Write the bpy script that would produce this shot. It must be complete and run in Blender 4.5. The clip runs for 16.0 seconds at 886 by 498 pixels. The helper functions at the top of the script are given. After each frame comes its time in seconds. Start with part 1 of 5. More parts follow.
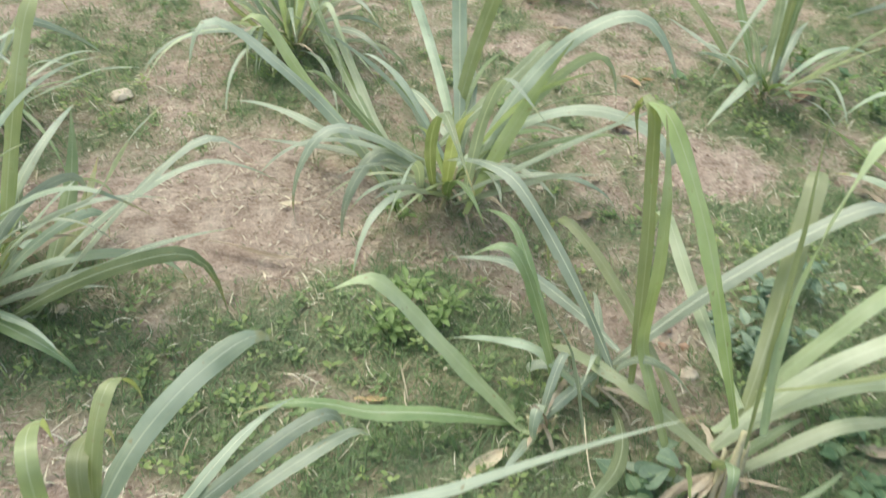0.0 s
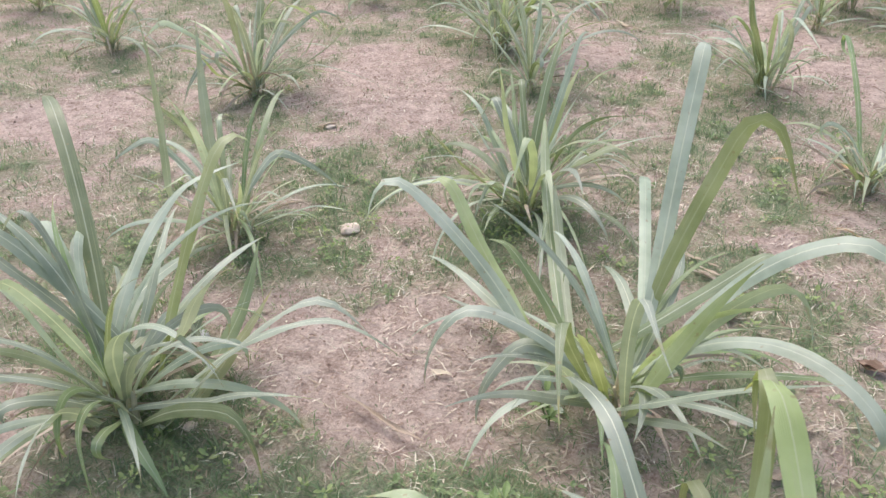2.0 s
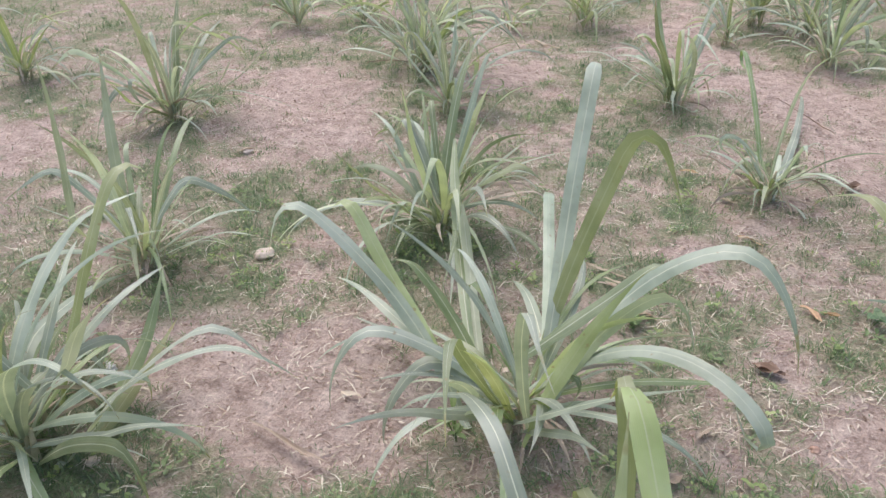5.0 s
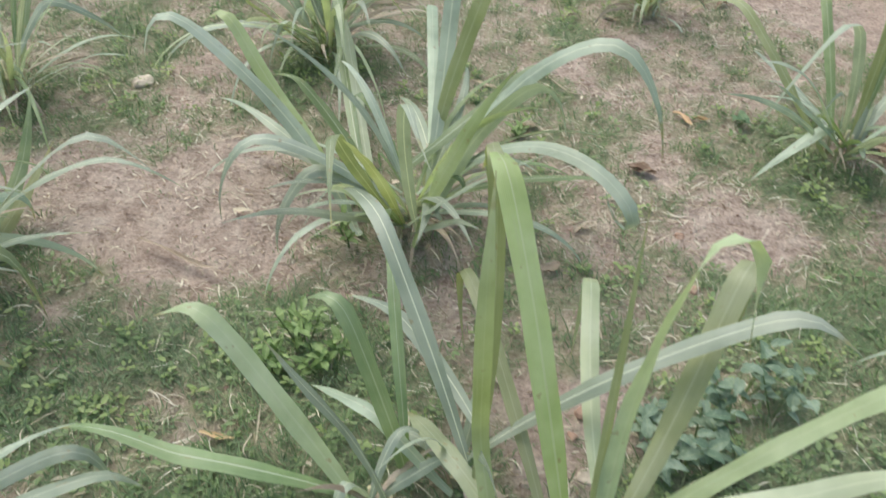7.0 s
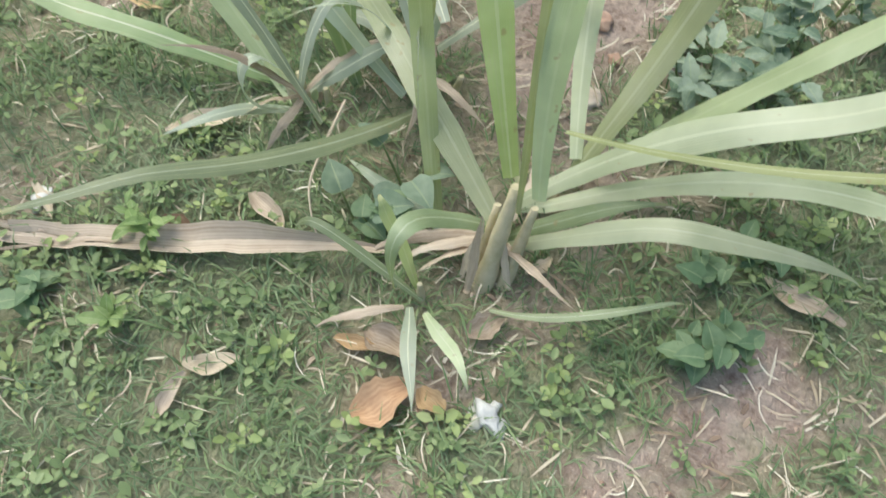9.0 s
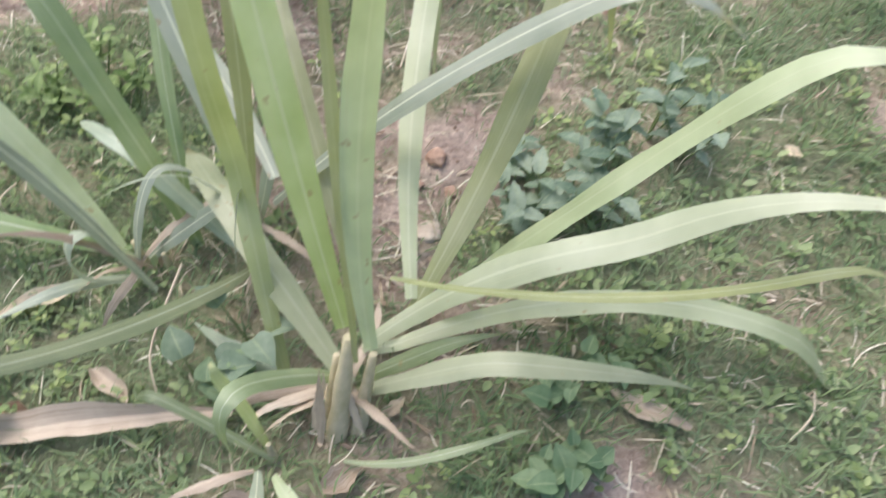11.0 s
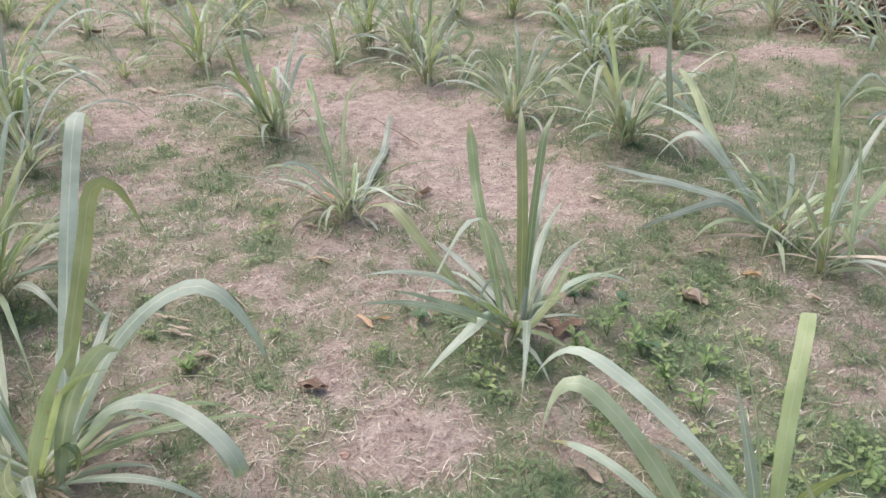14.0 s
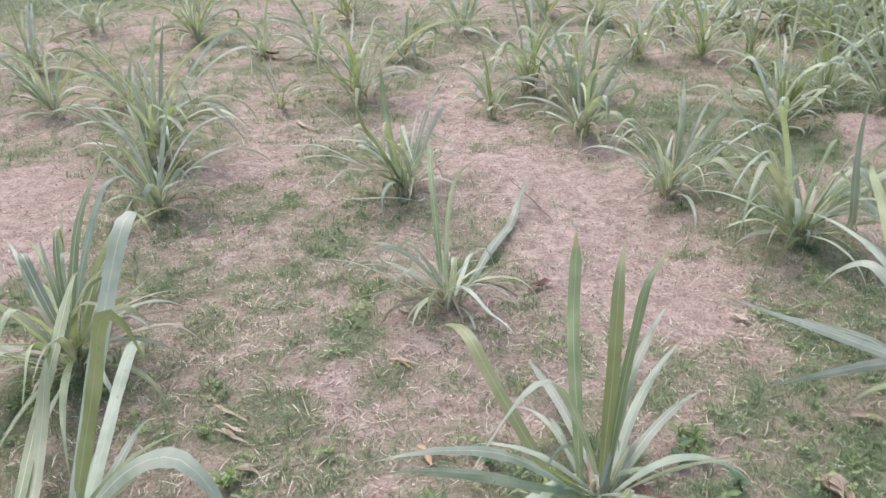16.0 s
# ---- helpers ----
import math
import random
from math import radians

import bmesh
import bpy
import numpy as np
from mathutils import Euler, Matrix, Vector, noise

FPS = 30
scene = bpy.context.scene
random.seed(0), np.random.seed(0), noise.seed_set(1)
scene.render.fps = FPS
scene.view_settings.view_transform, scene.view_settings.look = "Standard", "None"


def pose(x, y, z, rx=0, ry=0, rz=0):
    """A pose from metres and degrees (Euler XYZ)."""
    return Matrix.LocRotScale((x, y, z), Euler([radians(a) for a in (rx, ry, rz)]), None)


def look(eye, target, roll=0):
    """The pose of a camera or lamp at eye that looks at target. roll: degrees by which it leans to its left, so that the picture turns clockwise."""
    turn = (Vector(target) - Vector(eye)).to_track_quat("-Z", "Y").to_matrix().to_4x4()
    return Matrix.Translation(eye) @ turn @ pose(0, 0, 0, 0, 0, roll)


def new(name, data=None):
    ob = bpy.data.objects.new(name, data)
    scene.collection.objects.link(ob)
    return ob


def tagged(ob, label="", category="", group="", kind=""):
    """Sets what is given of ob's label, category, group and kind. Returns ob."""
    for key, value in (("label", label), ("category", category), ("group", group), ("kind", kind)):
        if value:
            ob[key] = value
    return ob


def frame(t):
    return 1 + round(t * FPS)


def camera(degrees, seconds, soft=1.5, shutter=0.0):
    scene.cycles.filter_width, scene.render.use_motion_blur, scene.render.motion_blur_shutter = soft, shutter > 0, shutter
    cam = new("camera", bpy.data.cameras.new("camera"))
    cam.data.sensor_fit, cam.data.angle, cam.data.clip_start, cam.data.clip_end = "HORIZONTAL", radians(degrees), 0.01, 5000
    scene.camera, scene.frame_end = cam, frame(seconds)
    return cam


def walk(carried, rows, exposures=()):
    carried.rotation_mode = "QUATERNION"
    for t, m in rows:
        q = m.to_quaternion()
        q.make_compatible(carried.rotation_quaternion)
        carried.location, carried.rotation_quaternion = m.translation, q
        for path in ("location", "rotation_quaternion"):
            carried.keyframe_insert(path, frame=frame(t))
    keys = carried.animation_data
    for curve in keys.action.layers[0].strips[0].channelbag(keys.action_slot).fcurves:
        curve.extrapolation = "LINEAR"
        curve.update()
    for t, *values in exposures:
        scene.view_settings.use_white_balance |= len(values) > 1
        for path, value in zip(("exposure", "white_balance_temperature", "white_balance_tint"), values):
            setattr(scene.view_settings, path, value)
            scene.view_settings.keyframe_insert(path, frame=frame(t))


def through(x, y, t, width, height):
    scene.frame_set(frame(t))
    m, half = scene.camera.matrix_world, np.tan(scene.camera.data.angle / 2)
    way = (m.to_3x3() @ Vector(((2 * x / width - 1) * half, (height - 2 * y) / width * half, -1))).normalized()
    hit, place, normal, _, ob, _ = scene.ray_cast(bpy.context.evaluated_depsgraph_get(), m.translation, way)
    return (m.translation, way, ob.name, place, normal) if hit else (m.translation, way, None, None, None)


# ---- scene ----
import itertools

cam = camera(58.2, 16.0, soft=1.4, shutter=0.3)
PATH = [
    (0, (-0.393, -0.194, 1.415), (-0.191, 1.321, 0.125), 5.4),
    (0.5, (-0.241, -0.016, 1.445), (-0.272, 1.579, 0.239), 2.2),
    (1, (-0.223, 0.118, 1.457), (-0.41, 1.767, 0.34), 1.4),
    (1.5, (-0.1, 0.136, 1.439), (-0.646, 1.724, 0.352), 0.4),
    (2, (0.047, 0.129, 1.436), (-0.613, 1.692, 0.378), -0.5),
    (2.5, (0.085, 0.117, 1.451), (-0.58, 1.704, 0.433), -1.4),
    (3, (0.077, 0.112, 1.448), (-0.566, 1.708, 0.429), -0.9),
    (3.5, (0.083, 0.13, 1.438), (-0.547, 1.72, 0.402), -1.1),
    (3.7, (0.097, 0.145, 1.435), (-0.531, 1.733, 0.393), -0.6),
    (5.8, (0.175, 0.162, 1.459), (-0.347, 1.81, 0.453), -0.7),
    (6, (0.175, 0.17, 1.441), (-0.343, 1.771, 0.359), -0.7),
    (6.5, (0.198, 0.147, 1.395), (-0.178, 1.684, 0.173), 1.0),
    (7, (0.234, 0.059, 1.378), (-0.024, 1.549, 0.069), 2.2),
    (7.5, (0.285, -0.021, 1.356), (0.122, 1.4, -0.042), 3.0),
    (8, (0.351, 0.03, 1.241), (0.115, 1.318, -0.271), 2.7),
    (8.5, (0.465, 0.152, 1.058), (0.036, 1.2, -0.59), -0.7),
    (8.7, (0.465, 0.192, 1.023), (0.05, 1.143, -0.687), -2.0),
    (9.75, (0.506, 0.229, 0.986), (0.243, 0.973, -0.852), -2.0),
    (10.8, (0.547, 0.266, 0.988), (0.248, 1.32, -0.685), -1.5),
    (11, (0.569, 0.285, 1.031), (0.312, 1.397, -0.611), -0.7),
    (11.5, (0.641, 0.258, 1.108), (0.471, 1.662, -0.305), -1.4),
    (12, (0.681, 0.259, 1.284), (0.68, 1.779, -0.015), 0.2),
    (12.5, (0.743, 0.268, 1.374), (0.856, 1.896, 0.218), 0.3),
    (13, (0.756, 0.241, 1.433), (0.904, 1.95, 0.404), -0.0),
    (13.5, (0.768, 0.232, 1.452), (0.882, 1.979, 0.484), 0.0),
    (14, (0.788, 0.253, 1.454), (0.844, 2.011, 0.502), -0.6),
    (14.5, (0.821, 0.372, 1.429), (0.841, 2.097, 0.417), -2.2),
    (15, (0.892, 0.609, 1.497), (0.808, 2.305, 0.441), 0.1),
    (15.5, (0.937, 0.68, 1.6), (0.687, 2.397, 0.605), -1.0),
    (16, (1.066, 0.755, 1.62), (0.655, 2.466, 0.67), -1.5),
]
EXPOSURES = [
    (0.0, 0.45, 6800, -7), (0.6, 0.46, 6850, -6), (1.0, 0.38, 6760, -3), (1.5, 0.40, 6600, 4), (2.0, 0.46, 6400, 11), (2.5, 0.37, 6220, 16), (3.0, 0.32, 6200, 16), (3.7, 0.31, 6190, 16), (5.8, 0.28, 6380, 8), (6.5, 0.21, 6420, 3), (7.2, 0.30, 6510, -2),
    (8.5, 0.46, 6560, -2), (10.8, 0.58, 6440, 11), (11.1, 0.56, 6460, 7), (11.4, 0.52, 6520, -2), (12.1, 0.45, 6560, -7), (12.5, 0.39, 6440, 8), (13.0, 0.34, 6400, 9), (13.5, 0.36, 6400, 10), (15.0, 0.36, 6260, 13), (16.0, 0.36, 6230, 13),
]
walk(cam, [(t, look(eye, target, roll)) for t, eye, target, roll in PATH], EXPOSURES)

# ---- light: a bright hazy sky with a wide, soft sun ----
SUN_UP, SUN_ROUND = radians(64), radians(305)
world = bpy.data.worlds.new("sky")
scene.world = world
world.use_nodes = True
wn = world.node_tree.nodes
sky = wn.new("ShaderNodeTexSky")
sky.sky_type, sky.sun_disc = "NISHITA", False
sky.sun_elevation, sky.sun_rotation = SUN_UP, SUN_ROUND
sky.air_density, sky.dust_density, sky.ozone_density = 1.0, 4.0, 1.0
wn["Background"].inputs["Strength"].default_value = 0.15
world.node_tree.links.new(sky.outputs["Color"], wn["Background"].inputs["Color"])
sun = new("sun", bpy.data.lights.new("sun", "SUN"))
sun.data.energy, sun.data.angle, sun.data.color = 1.4, radians(50), (1.0, 0.95, 0.87)
sun_from = Vector((math.sin(SUN_ROUND) * math.cos(SUN_UP), math.cos(SUN_ROUND) * math.cos(SUN_UP), math.sin(SUN_UP)))
sun.matrix_world = look(sun_from * 30, (0, 0, 0))


# ---- materials ----
class Nodes:
    """Short ways to add nodes to a material."""

    def __init__(self, name):
        self.mat = bpy.data.materials.new(name)
        self.mat.use_nodes = True
        self.tree = self.mat.node_tree
        self.bsdf = self.tree.nodes["Principled BSDF"]
        self.out = self.tree.nodes["Material Output"]

    def add(self, kind, **values):
        n = self.tree.nodes.new(kind)
        for key, v in values.items():
            n.inputs[key.replace("_", " ")].default_value = v
        return n

    def link(self, a, b):
        self.tree.links.new(a, b)

    def coords(self, which="Object"):
        return self.add("ShaderNodeTexCoord").outputs[which]

    def noise(self, vec, scale, detail=4.0, rough=0.55):
        n = self.add("ShaderNodeTexNoise", Scale=scale, Detail=detail, Roughness=rough)
        self.link(vec, n.inputs["Vector"])
        return n.outputs["Fac"]

    def ramp(self, fac, stops):
        n = self.add("ShaderNodeValToRGB")
        el = n.color_ramp.elements
        while len(el) < len(stops):
            el.new(0.5)
        for e, (p, c) in zip(el, stops):
            e.position, e.color = p, (*c, 1) if len(c) == 3 else c
        self.link(fac, n.inputs["Fac"])
        return n.outputs["Color"]

    def mix(self, fac, a, b, mode="MIX"):
        n = self.tree.nodes.new("ShaderNodeMix")
        n.data_type, n.blend_type = "RGBA", mode
        for sock, v in ((n.inputs[0], fac), (n.inputs[6], a), (n.inputs[7], b)):
            if isinstance(v, (int, float)):
                sock.default_value = v
            elif isinstance(v, tuple):
                sock.default_value = (*v, 1)
            else:
                self.link(v, sock)
        return n.outputs[2]

    def math(self, op, a, b=0.0, c=0.0):
        n = self.tree.nodes.new("ShaderNodeMath")
        n.operation = op
        for sock, v in zip(n.inputs, (a, b, c)):
            if isinstance(v, (int, float)):
                sock.default_value = v
            else:
                self.link(v, sock)
        return n.outputs[0]

    def bump(self, height, strength, dist=0.01):
        n = self.add("ShaderNodeBump", Strength=strength, Distance=dist)
        self.link(height, n.inputs["Height"])
        self.link(n.outputs["Normal"], self.bsdf.inputs["Normal"])

    def thin(self, colour, amount, tint=(1.0, 1.0, 0.6)):
        """Lets some light through, as a leaf does."""
        t = self.add("ShaderNodeBsdfTranslucent")
        self.link(self.mix(1.0, colour, tint, "MULTIPLY"), t.inputs["Color"])
        m = self.add("ShaderNodeMixShader", Fac=amount)
        self.link(self.bsdf.outputs[0], m.inputs[1])
        self.link(t.outputs[0], m.inputs[2])
        self.link(m.outputs[0], self.out.inputs["Surface"])

    def done(self, colour, rough=0.8, spec=0.3):
        if isinstance(colour, tuple):
            self.bsdf.inputs["Base Color"].default_value = (*colour, 1)
        else:
            self.link(colour, self.bsdf.inputs["Base Color"])
        if isinstance(rough, (int, float)):
            self.bsdf.inputs["Roughness"].default_value = rough
        else:
            self.link(rough, self.bsdf.inputs["Roughness"])
        self.bsdf.inputs["Specular IOR Level"].default_value = spec
        return self.mat


def soil_material():
    n = Nodes("dry_pink_soil")
    at = n.coords("Object")
    big, mid, fine = n.noise(at, 0.9, 3), n.noise(at, 13, 8, 0.72), n.noise(at, 85, 5, 0.75)
    soil = n.ramp(mid, [(0.36, (0.3, 0.21, 0.17)), (0.48, (0.58, 0.44, 0.38)), (0.62, (0.86, 0.72, 0.64))])
    soil = n.mix(n.ramp(big, [(0.4, (0, 0, 0)), (0.75, (0.5, 0.5, 0.5))]), soil, (0.62, 0.44, 0.38), "MIX")
    soil = n.mix(0.42, soil, n.ramp(fine, [(0.36, (0.24, 0.17, 0.14)), (0.52, (0.62, 0.49, 0.42)), (0.66, (0.88, 0.77, 0.69))]))
    moss = n.ramp(fine, [(0.3, (0.24, 0.225, 0.145)), (0.5, (0.41, 0.38, 0.26)), (0.75, (0.58, 0.525, 0.4))])
    att = n.tree.nodes.new("ShaderNodeAttribute")
    att.attribute_name = "cover"
    edge = n.math("ADD", att.outputs["Fac"], n.math("MULTIPLY", n.math("SUBTRACT", mid, 0.5), 0.9))
    colour = n.mix(n.ramp(edge, [(0.3, (0, 0, 0)), (0.75, (1, 1, 1))]), soil, moss)
    turf = n.ramp(fine, [(0.3, (0.17, 0.2, 0.12)), (0.5, (0.31, 0.34, 0.22)), (0.75, (0.46, 0.45, 0.32))])
    colour = n.mix(n.ramp(edge, [(0.7, (0, 0, 0)), (1.15, (0.9, 0.9, 0.9))]), colour, turf)
    n.bump(n.math("ADD", n.math("MULTIPLY", mid, 1.2), fine), 1.0, 0.016)
    return n.done(colour, 0.95, 0.15)


def cane_leaf_material(name, low, mid, high, through=0.36, tip=(0.45, 0.42, 0.22), glow=(1.0, 1.0, 0.45), rib_most=0.6):
    n = Nodes(name)
    uv = n.coords("UV")
    sep = n.add("ShaderNodeSeparateXYZ")
    n.link(uv, sep.inputs[0])
    u, v = sep.outputs[0], sep.outputs[1]
    info = n.tree.nodes.new("ShaderNodeObjectInfo")
    at = n.coords("Object")
    blotch = n.noise(at, 7, 4)
    colour = n.ramp(blotch, [(0.3, low), (0.5, mid), (0.72, high)])
    hue = n.add("ShaderNodeHueSaturation")
    n.link(colour, hue.inputs["Color"])
    n.link(n.math("MULTIPLY_ADD", info.outputs["Random"], 0.03, 0.485), hue.inputs["Hue"])
    n.link(n.math("MULTIPLY_ADD", info.outputs["Random"], 0.5, 0.78), hue.inputs["Value"])
    n.link(n.math("MULTIPLY_ADD", n.math("FRACT", n.math("MULTIPLY", info.outputs["Random"], 7.3)), 0.3, 0.75), hue.inputs["Saturation"])
    colour = hue.outputs[0]
    # fine veins along the blade
    wave = n.math("SINE", n.math("MULTIPLY", u, 95.0))
    vein = n.math("MULTIPLY_ADD", wave, 0.5, 0.5)
    colour = n.mix(n.math("MULTIPLY", vein, 0.06), colour, (0.5, 0.56, 0.36))
    rib = n.math("LESS_THAN", n.math("ABSOLUTE", n.math("SUBTRACT", u, 0.5)), n.math("MULTIPLY_ADD", v, -0.04, 0.06))
    clear = n.math("MULTIPLY_ADD", n.math("FRACT", n.math("MULTIPLY", info.outputs["Random"], 13.7)), rib_most * 0.8, rib_most * 0.3)
    colour = n.mix(n.math("MULTIPLY", rib, clear), colour, (0.84, 0.87, 0.76))
    # worn, bleached streaks along the blade and a few brown spots
    along = n.add("ShaderNodeCombineXYZ")
    n.link(n.math("MULTIPLY", u, 9.0), along.inputs[0])
    n.link(n.math("MULTIPLY", v, 2.2), along.inputs[1])
    n.link(n.math("MULTIPLY", info.outputs["Random"], 50.0), along.inputs[2])
    streak = n.noise(along.outputs[0], 2.0, 4, 0.6)
    colour = n.mix(n.ramp(streak, [(0.52, (0, 0, 0)), (0.75, (0.45, 0.45, 0.45))]), colour, (0.62, 0.64, 0.45))
    colour = n.mix(n.ramp(n.noise(at, 55, 2), [(0.68, (0, 0, 0)), (0.75, (0.6, 0.6, 0.6))]), colour, (0.42, 0.33, 0.18))
    old = n.math("ADD", v, n.math("MULTIPLY", n.math("SUBTRACT", n.noise(at, 18, 3), 0.5), 0.5))
    colour = n.mix(n.ramp(old, [(0.93, (0, 0, 0)), (1.06, (1, 1, 1))]), colour, tip)
    n.bump(n.math("MULTIPLY_ADD", rib, 1.0, vein), 0.25, 0.0012)
    n.thin(colour, through, glow)
    return n.done(colour, n.math("MULTIPLY_ADD", blotch, 0.2, 0.27), 0.85)


def island_material(name, stops, through=0.25, rough=0.6, patch=0.6):
    """For things strewn in great numbers: each blade or chip has its own tone."""
    n = Nodes(name)
    geo = n.tree.nodes.new("ShaderNodeNewGeometry")
    at = n.coords("Object")
    fac = n.math("ADD", n.math("MULTIPLY", geo.outputs["Random Per Island"], 0.85 - patch * 0.5), n.math("MULTIPLY", n.math("SUBTRACT", n.noise(at, 2.2, 4), 0.3), patch))
    fac = n.math("ADD", fac, n.math("MULTIPLY", n.math("SUBTRACT", n.noise(at, 17, 3), 0.32), 0.45))
    colour = n.ramp(fac, stops)
    if through:
        n.thin(colour, through)
    return n.done(colour, rough, 0.3)


def dead_leaf_material(name, dark, mid, light):
    n = Nodes(name)
    at = n.coords("Object")
    uv = n.coords("UV")
    sep = n.add("ShaderNodeSeparateXYZ")
    n.link(uv, sep.inputs[0])
    along = n.add("ShaderNodeCombineXYZ")
    n.link(n.math("MULTIPLY", sep.outputs[0], 7.0), along.inputs[0])
    n.link(n.math("MULTIPLY", sep.outputs[1], 2.2), along.inputs[1])
    info = n.tree.nodes.new("ShaderNodeObjectInfo")
    n.link(n.math("MULTIPLY", info.outputs["Random"], 40.0), along.inputs[2])
    streak = n.math("MULTIPLY_ADD", n.math("SINE", n.math("MULTIPLY", sep.outputs[0], 60.0)), 0.05, n.math("MULTIPLY_ADD", n.noise(along.outputs[0], 1.0, 4, 0.6), 0.6, n.math("MULTIPLY", n.noise(at, 25, 5, 0.65), 0.4)))
    colour = n.ramp(n.math("ADD", streak, n.math("MULTIPLY", n.math("SUBTRACT", info.outputs["Random"], 0.5), 0.25)), [(0.25, dark), (0.5, mid), (0.75, light)])
    n.bump(streak, 0.5, 0.002)
    n.thin(colour, 0.12, (1, 0.9, 0.7))
    return n.done(colour, 0.75, 0.25)


def plain_material(name, dark, light, scale=30, rough=0.8, bump=0.5):
    n = Nodes(name)
    f = n.noise(n.coords("Object"), scale, 5, 0.6)
    n.bump(f, bump, 0.004)
    return n.done(n.ramp(f, [(0.3, dark), (0.7, light)]), rough, 0.3)


SOIL = soil_material()
CANE = cane_leaf_material("cane_leaf_green", (0.2, 0.285, 0.13), (0.3, 0.385, 0.2), (0.41, 0.48, 0.29))
# grey-green, whitened in the colour for the sheen of sky on the blades
CANE_BLUE = cane_leaf_material("cane_leaf_grey_green_sheen", (0.3, 0.37, 0.28), (0.455, 0.53, 0.43), (0.6, 0.66, 0.57), 0.34, glow=(1.0, 1.0, 0.62), rib_most=0.85)
# yellow-green, with the glow of backlit blades partly brightened into the colour
CANE_LIGHT = cane_leaf_material("cane_leaf_yellow_green_backlit", (0.36, 0.425, 0.18), (0.48, 0.55, 0.27), (0.61, 0.67, 0.42), 0.42, glow=(1.0, 1.0, 0.47), rib_most=0.35)
CANE_PALE = cane_leaf_material("cane_leaf_pale_green", (0.37, 0.44, 0.255), (0.515, 0.585, 0.375), (0.66, 0.715, 0.53), 0.32, glow=(1.0, 1.0, 0.55), rib_most=0.35)
DRY = dead_leaf_material("dry_cane_leaf", (0.33, 0.255, 0.195), (0.52, 0.425, 0.345), (0.7, 0.615, 0.52))
ORANGE = dead_leaf_material("orange_dead_leaf", (0.42, 0.25, 0.16), (0.6, 0.4, 0.26), (0.74, 0.54, 0.38))
PALE = dead_leaf_material("pale_dead_leaf", (0.45, 0.36, 0.27), (0.65, 0.55, 0.43), (0.8, 0.72, 0.58))
BROWN = dead_leaf_material("brown_dead_leaf", (0.16, 0.105, 0.075), (0.28, 0.19, 0.14), (0.42, 0.31, 0.24))
STALK = plain_material("cane_stalk", (0.45, 0.41, 0.25), (0.68, 0.6, 0.43), 40, 0.6)
STONE = plain_material("pale_stone", (0.5, 0.4, 0.33), (0.78, 0.68, 0.58), 35, 0.9)
GRASS = island_material("turf_grass", [(0.1, (0.135, 0.205, 0.115)), (0.42, (0.215, 0.3, 0.17)), (0.7, (0.31, 0.385, 0.24)), (0.95, (0.5, 0.5, 0.36))])
TUFT = island_material("tuft_grass", [(0.1, (0.115, 0.185, 0.09)), (0.42, (0.2, 0.295, 0.145)), (0.7, (0.31, 0.39, 0.21)), (0.95, (0.48, 0.5, 0.32))])
CLOVER = island_material("clover_leaf", [(0.1, (0.28, 0.37, 0.15)), (0.5, (0.4, 0.49, 0.22)), (0.9, (0.54, 0.6, 0.32))], 0.32, 0.5)
BLEACHED = island_material("bleached_stem", [(0.1, (0.42, 0.33, 0.25)), (0.45, (0.68, 0.59, 0.48)), (0.75, (0.9, 0.85, 0.75))], 0.1, 0.7)
WEED = island_material("small_weed_leaf", [(0.1, (0.19, 0.27, 0.13)), (0.5, (0.29, 0.38, 0.19)), (0.9, (0.44, 0.52, 0.3))], 0.3, 0.5)
STRAW = island_material("dry_straw", [(0.1, (0.26, 0.19, 0.135)), (0.45, (0.52, 0.435, 0.33)), (0.75, (0.86, 0.79, 0.66))], 0.1, 0.7)
LITTER = island_material("leaf_litter", [(0.1, (0.2, 0.135, 0.1)), (0.4, (0.42, 0.32, 0.25)), (0.65, (0.66, 0.56, 0.46)), (0.9, (0.86, 0.79, 0.69))], 0.1, 0.8, 0.3)
CLOD = island_material("soil_clods", [(0.1, (0.24, 0.16, 0.125)), (0.5, (0.47, 0.345, 0.28)), (0.9, (0.68, 0.55, 0.46))], 0, 0.95)


# ---- ground ----
def lattice(x, y, seed):
    """Smooth value noise of arrays, 0 to 1."""
    xi, yi = np.floor(x).astype(np.int64), np.floor(y).astype(np.int64)
    fx, fy = x - xi, y - yi
    fx, fy = fx * fx * (3 - 2 * fx), fy * fy * (3 - 2 * fy)

    def h(a, b):
        v = (a * 374761393 + b * 668265263 + seed * 974711) & 0xFFFFFFFF
        v = ((v ^ (v >> 13)) * 1274126177) & 0xFFFFFFFF
        return ((v ^ (v >> 16)) & 0xFFFF) / 65535.0

    a, b = h(xi, yi) * (1 - fx) + h(xi + 1, yi) * fx, h(xi, yi + 1) * (1 - fx) + h(xi + 1, yi + 1) * fx
    return a * (1 - fy) + b * fy


def fbm(x, y, scale, seed, octaves=4):
    total, size, norm = 0, 1.0, 0
    for o in range(octaves):
        total = total + size * lattice(x * scale * 2**o, y * scale * 2**o, seed + o)
        norm += size
        size *= 0.55
    return total / norm


def soft_spots(x, y, spots):
    """The strongest of some soft round patches (x, y, radius) at each place."""
    best = np.zeros_like(x)
    x, y = (p + 0.35 * (fbm(x, y, 2.6, seed, 3) - 0.5) + 0.2 * (fbm(x, y, 9, seed + 5, 3) - 0.5) for p, seed in ((x, 101), (y, 111)))
    for sx, sy, r in spots:
        best = np.maximum(best, np.clip(1.35 - np.hypot(x - sx, y - sy) / r, 0, 1))
    return best


